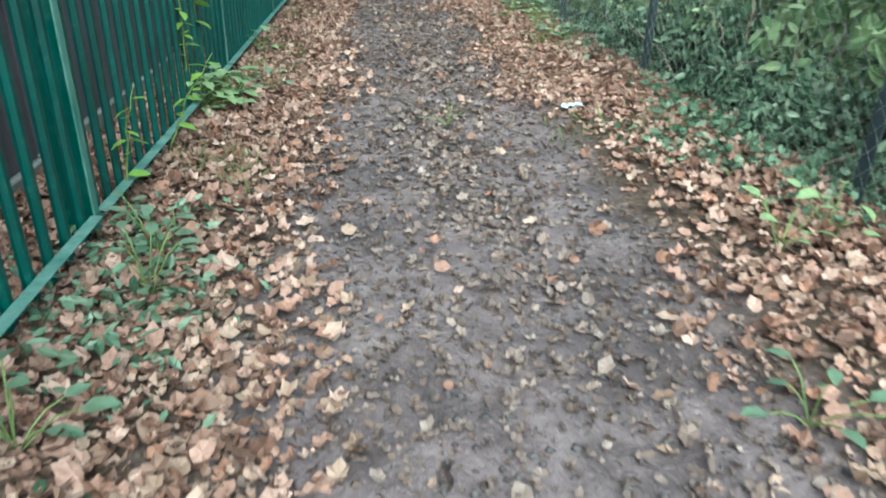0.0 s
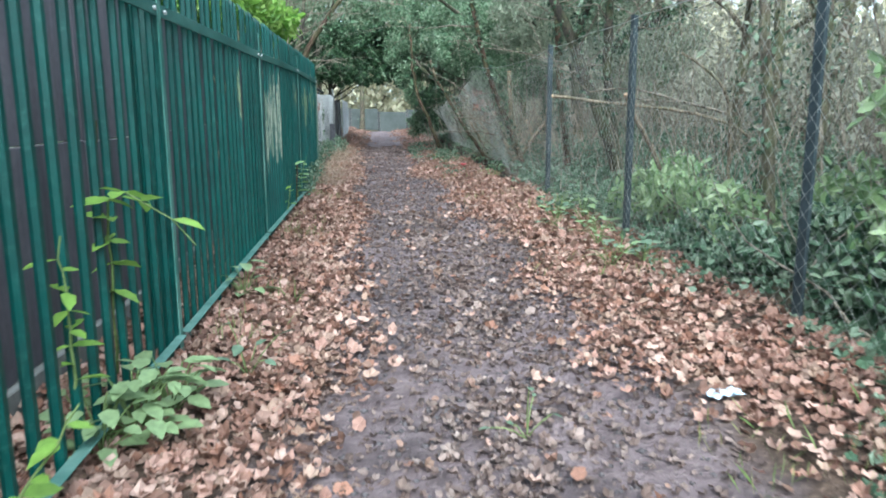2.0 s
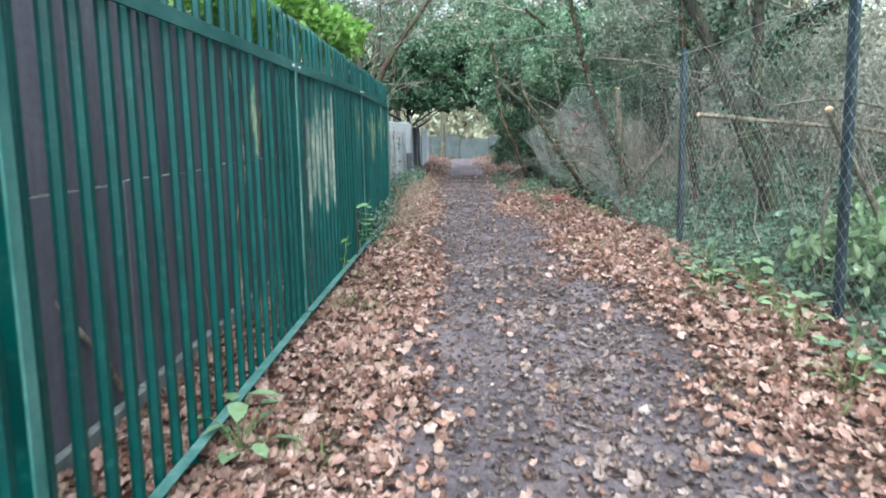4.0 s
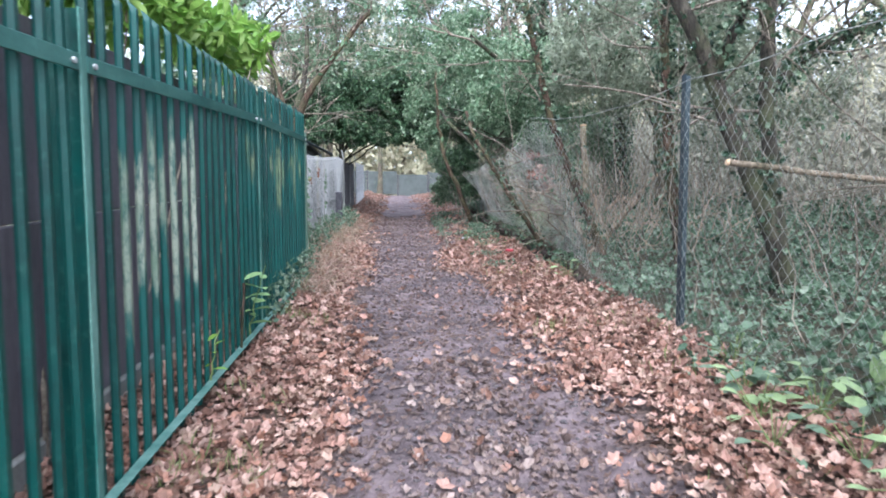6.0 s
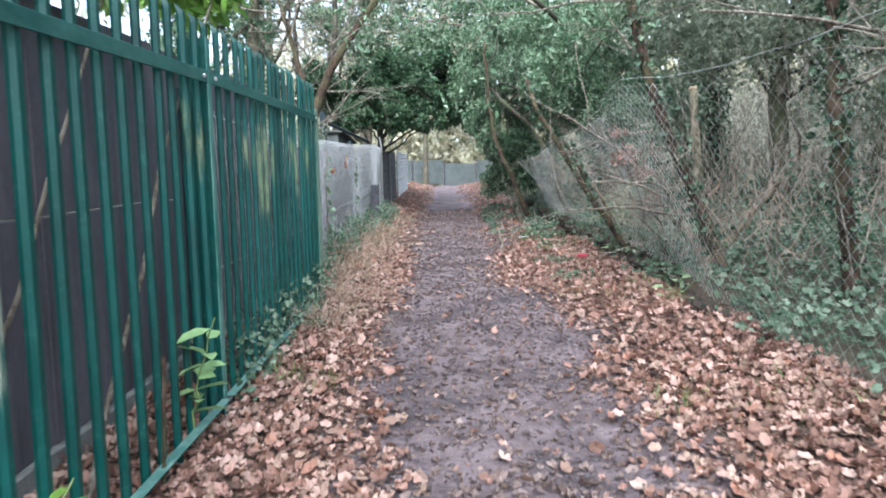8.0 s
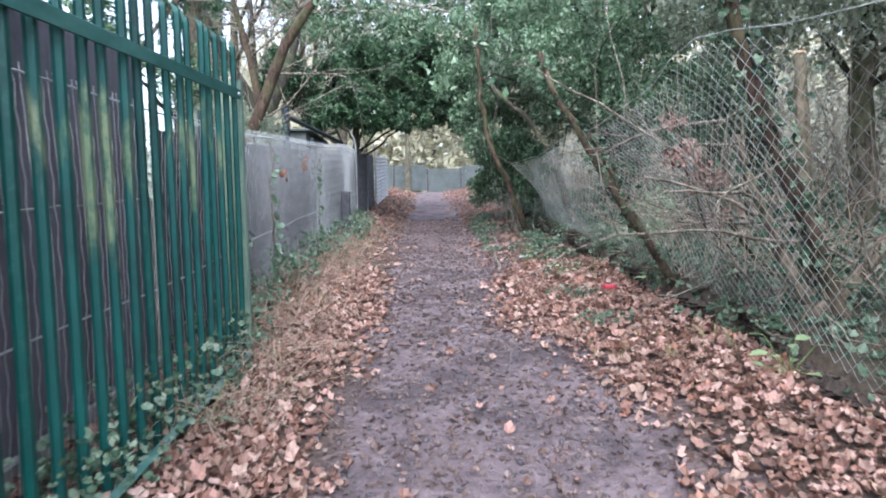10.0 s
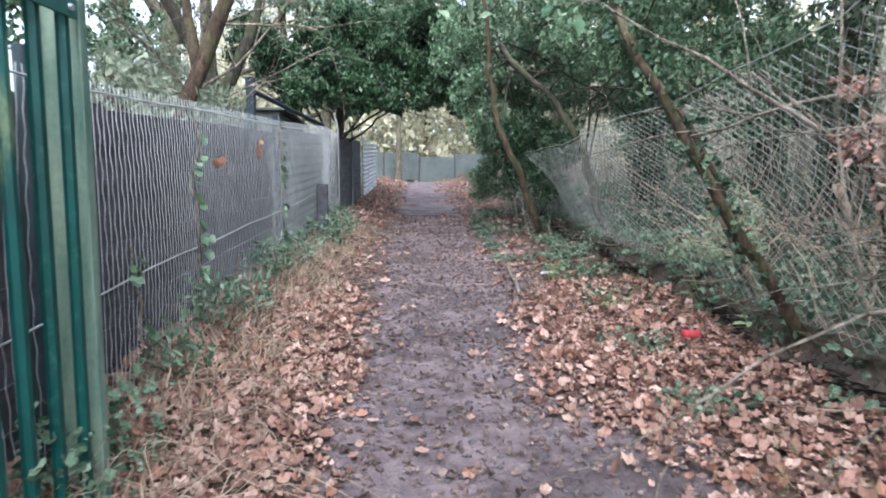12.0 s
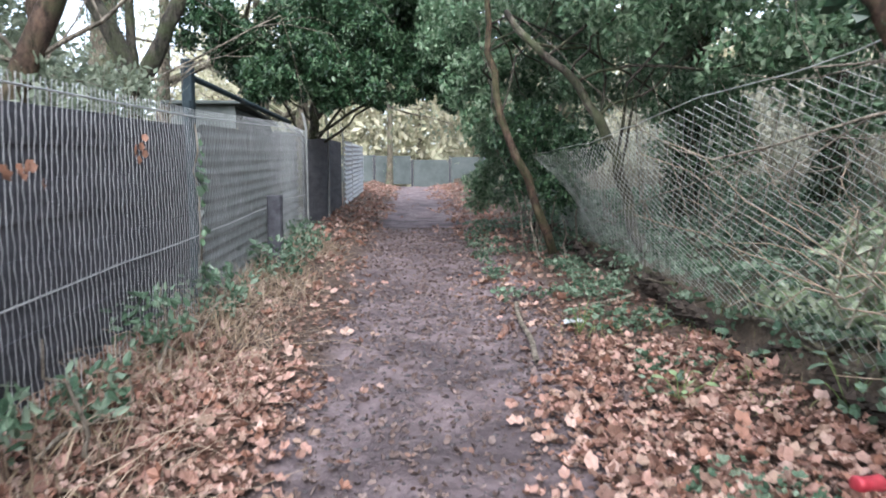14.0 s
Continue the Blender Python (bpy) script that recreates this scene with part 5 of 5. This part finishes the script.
sprig("sprig", "bright green leafy sprig growing between the pales", [(-1.16, 4.75, 0.5), (-1.12, 4.7, 1.0), (-1.04, 4.45, 1.32), (-0.9, 4.45, 1.27), (-0.78, 4.45, 1.18), (-0.73, 4.45, 1.08)], 22, 0.12, M_LIME, 1)
sprig("sprig", "bright green leafy sprig growing between the pales", [(-1.12, 4.3, 0.45), (-1.1, 4.25, 0.8), (-1.08, 4.2, 1.15)], 13, 0.11, M_LIME, 2)
sprig("sprig", "pale green sprig at the foot of the fence", [(-1.12, 10.85, 0.62), (-1.06, 10.8, 0.96), (-0.97, 10.8, 1.22)], 13, 0.16, M_SPRIG, 3)
sprig("sprig", "bright green sprig leaning out of the fence", [(-1.1, 2.95, 0.25), (-1.04, 2.9, 0.6), (-0.97, 2.88, 0.8)], 9, 0.1, M_LIME, 4)
sprig("sprig", "bright green sprig leaning out of the fence", [(-1.08, 3.6, 0.3), (-0.95, 3.6, 0.6), (-0.8, 3.6, 0.82)], 9, 0.1, M_LIME, 5)
sprig("sprig", "small green sprig among the pales", [(-1.1, 9.7, 0.6), (-1.06, 9.7, 0.85), (-1.04, 9.75, 0.95)], 5, 0.09, M_LIME, 6)
for k, (x, y, n, s) in enumerate([(-1.0, 4.5, 44, 0.12), (-0.93, 4.68, 36, 0.115), (-1.08, 4.35, 26, 0.11), (-0.98, 6.5, 12, 0.14), (-0.85, 2.5, 10, 0.08), (-0.8, 2.2, 10, 0.08), (-1.02, 13.0, 8, 0.09), (-0.9, 1.4, 10, 0.1), (-0.72, 5.2, 6, 0.09)]):
    low_plant("weed", "leafy green weed at the foot of the palisade", (x, y), n, s, M_LAUREL if k in (0, 1, 2, 3) else M_IVY, 20 + k)
for k, (x, y, n, s) in enumerate([(1.9, 9.05, 12, 0.13), (2.05, 8.5, 10, 0.11), (1.7, 2.35, 9, 0.1), (1.25, 1.4, 8, 0.09), (1.95, 2.4, 7, 0.1), (0.55, 4.6, 5, 0.05), (2.0, 13.3, 10, 0.1), (2.0, 6.9, 9, 0.1), (2.08, 15.8, 8, 0.09), (2.12, 16.6, 9, 0.1), (1.5, 17.0, 8, 0.07), (1.35, 18.4, 8, 0.07), (1.9, 7.7, 12, 0.1), (1.98, 9.35, 14, 0.14), (2.15, 8.95, 14, 0.13), (1.8, 8.75, 9, 0.1), (1.78, 7.0, 10, 0.09), (1.95, 7.25, 12, 0.1), (2.02, 8.15, 12, 0.11), (2.2, 9.9, 12, 0.12)]):
    low_plant("weed", "leafy green weed on the bank below the chain link", (x, y), n, s, M_LAUREL if k % 2 == 0 else M_IVY, 60 + k)

for k, (x, y, z0, z1) in enumerate([(-1.17, 4.7, 0.45, 1.53), (-1.08, 10.43, 0.6, 1.14)]):
    ob = thing("dead_sapling", "thin brown cut-off sapling standing between the pales", "sapling", at=(x, y, z0))
    tube_part("stem", [(bent((x, y, z0 - 0.1), (x + 0.03, y, z1), 7, 0, 0.006, k), 0.009)], M_BARK_RED, ob, 7)


def drinks_can(x, y, turn):
    """A crushed drinks can lying on its side."""
    z = gz(x, y) + 0.075
    ob = thing("drinks_can", "faded red drinks can lying among fallen leaves", "can", at=(x, y, z))
    bm = bmesh.new()
    prof = [(-0.06, 0.001), (-0.06, 0.024), (-0.054, 0.031), (-0.02, 0.0325), (0.02, 0.031), (0.05, 0.0325), (0.058, 0.027), (0.06, 0.024), (0.057, 0.001)]
    rings = []
    for a, r in prof:
        rings.append([bm.verts.new((a, r * math.cos(2 * math.pi * k / 18), r * math.sin(2 * math.pi * k / 18) * (0.82 if abs(a) < 0.03 else 1))) for k in range(18)])
    for p, q in zip(rings, rings[1:]):
        for k in range(18):
            bm.faces.new((p[k], p[(k + 1) % 18], q[(k + 1) % 18], q[k]))
    bmesh.ops.transform(bm, matrix=pose(x, y, z, 0, 4, turn), verts=bm.verts)
    part("body", bm, M_RED, ob, smooth=True)
    return ob


drinks_can(1.77, 15.99, 12)


def wrapper(x, y, seed, material, label):
    """A crumpled scrap of wrapper."""
    g = np.random.default_rng(seed)
    n = 7
    u, v = np.meshgrid(np.linspace(-0.07, 0.07, n), np.linspace(-0.035, 0.035, n), indexing="ij")
    w = 0.012 + g.uniform(0, 0.025, u.shape)
    pts = np.stack([x + u + g.normal(0, 0.004, u.shape), y + v + g.normal(0, 0.004, u.shape), ground_z(x + u, y + v) + w + 0.012], -1).reshape(-1, 3)
    a = (np.arange(n - 1)[:, None] * n + np.arange(n - 1)[None]).reshape(-1, 1)
    me = np_mesh("wrapper", pts, np.concatenate([a, a + n, a + n + 1, a + 1], 1), material)
    ob = tagged(new("wrapper", me), label, "litter")
    return ob


wrapper(1.45, 4.64, 5, M_BLUEWHITE, "crumpled blue and white wrapper on the leaves")
wrapper(1.35, 18.6, 6, M_WHITE_SHEET, "pale crumpled wrapper on the bank")

for k, (a, b, r) in enumerate([((0.95, 17.9), (1.05, 19.4), 0.02), ((1.35, 18.9), (2.0, 19.2), 0.018), ((1.6, 20.6), (1.9, 21.2), 0.012), ((1.3, 16.9), (1.75, 16.6), 0.006)]):
    ob = thing("fallen_stick", "fallen grey stick lying on the bank", "stick", "sticks on the bank", at=(*a, gz(*a)))
    tube_part("stick", [(bent((*a, gz(*a) + r), (*b, gz(*b) + r + 0.03), 8, 0, 0.008, k), r)], M_TWIG, ob, 6)


# ---- behind the left fences ----
def shed():
    """A small pale metal shed showing over the fence."""
    ob = thing("shed", "pale corrugated metal shed showing over the fence", "shed", at=(-3.2, 24.6, gz(-3.2, 24.6)))
    ribbed_sheet("wall", -2.35, 23.6, 25.9, gz(-2.4, 24) - 0.1, 3.1, 0.0, M_GREY_SHEET, ob, 0.09, 0.014, level=True)
    bm = bmesh.new()
    box(bm, -3.3, -2.38, 23.6, 23.66, gz(-3, 24) - 0.1, 3.12)
    part("wall", bm, M_GREY_SHEET, ob)
    bm = bmesh.new()
    box(bm, -3.4, -2.25, 23.5, 26.0, 3.13, 3.18, -0.04, 0.01)
    part("roof", bm, M_GREY_SHEET, ob)
    return ob


shed()


def garden_post():
    ob = thing("garden_post", "dark square timber post with a sloping rail behind the fence", "post", at=(-2.35, 21.5, gz(-2.35, 21.5)))
    bm = bmesh.new()
    box(bm, -2.41, -2.29, 21.44, 21.56, gz(-2.35, 21.5) - 0.2, 3.38, bevel=0.012)
    part("upright", bm, M_STEEL, ob)
    tube_part("rail", [(bent((-2.35, 21.5, 3.2), (-1.75, 24.4, 2.95), 5, 0, 0.004, 1), 0.035)], M_STEEL, ob, 6)
    return ob


garden_post()


def caught_leaves(y, z, seed):
    """A few dead leaves caught in the wire mesh."""
    g = np.random.default_rng(seed)
    ob = thing("caught_leaves", "rust-brown dead leaves caught in the wire mesh", "leaves", "leaves caught in the mesh", at=(LX + 0.02, y, z))
    for k in range(6):
        lf = new("leaf", leaf_mesh("leaf", g.uniform(0.045, 0.075), LOBED, M_RUST))
        lf.matrix_basis = pose(LX + 0.03, y + g.normal(0, 0.07), z + g.normal(0, 0.05), g.uniform(-40, 40), g.uniform(60, 110), g.uniform(-60, 60))
        child(lf, ob)
    return ob


caught_leaves(16.45, 2.06, 1)
caught_leaves(17.6, 2.16, 2)


def climbing_ivy(y, top, n, seed):
    """One ivy stem climbing the wire mesh with leaves of its own."""
    g = np.random.default_rng(seed)
    z = gz(LX, y)
    ob = thing("climbing_ivy", "ivy stem with pale-edged leaves climbing the wire mesh", "ivy", "ivy on the wire mesh", at=(LX + 0.03, y, z))
    p, r = limb([(LX + 0.02, y, z), (LX + 0.025, y - 0.06, z + 0.5), (LX + 0.025, y - 0.1, top)], 0.011, 0.005, 14, seed, 0.012)
    tube_part("stem", [(p, r)], M_TWIG, ob, 6)
    kinds = [leaf_mesh("leaf", sz, LOBED, M_IVYGREEN if k else M_IVY, 0.2) for k, sz in enumerate((0.085, 0.06))]
    for k in range(n):
        q = p[g.integers(1, 14)]
        lf = new("leaf", kinds[k % 2])
        lf.matrix_basis = pose(q[0] + 0.02, q[1] + g.normal(0, 0.04), q[2] + g.normal(0, 0.03), g.uniform(-40, 40), g.uniform(10, 70), g.uniform(-80, 80))
        child(lf, ob)
    return ob


climbing_ivy(16.05, 2.3, 20, 1)
climbing_ivy(18.66, 2.4, 26, 2)
climbing_ivy(15.1, 1.6, 14, 3)
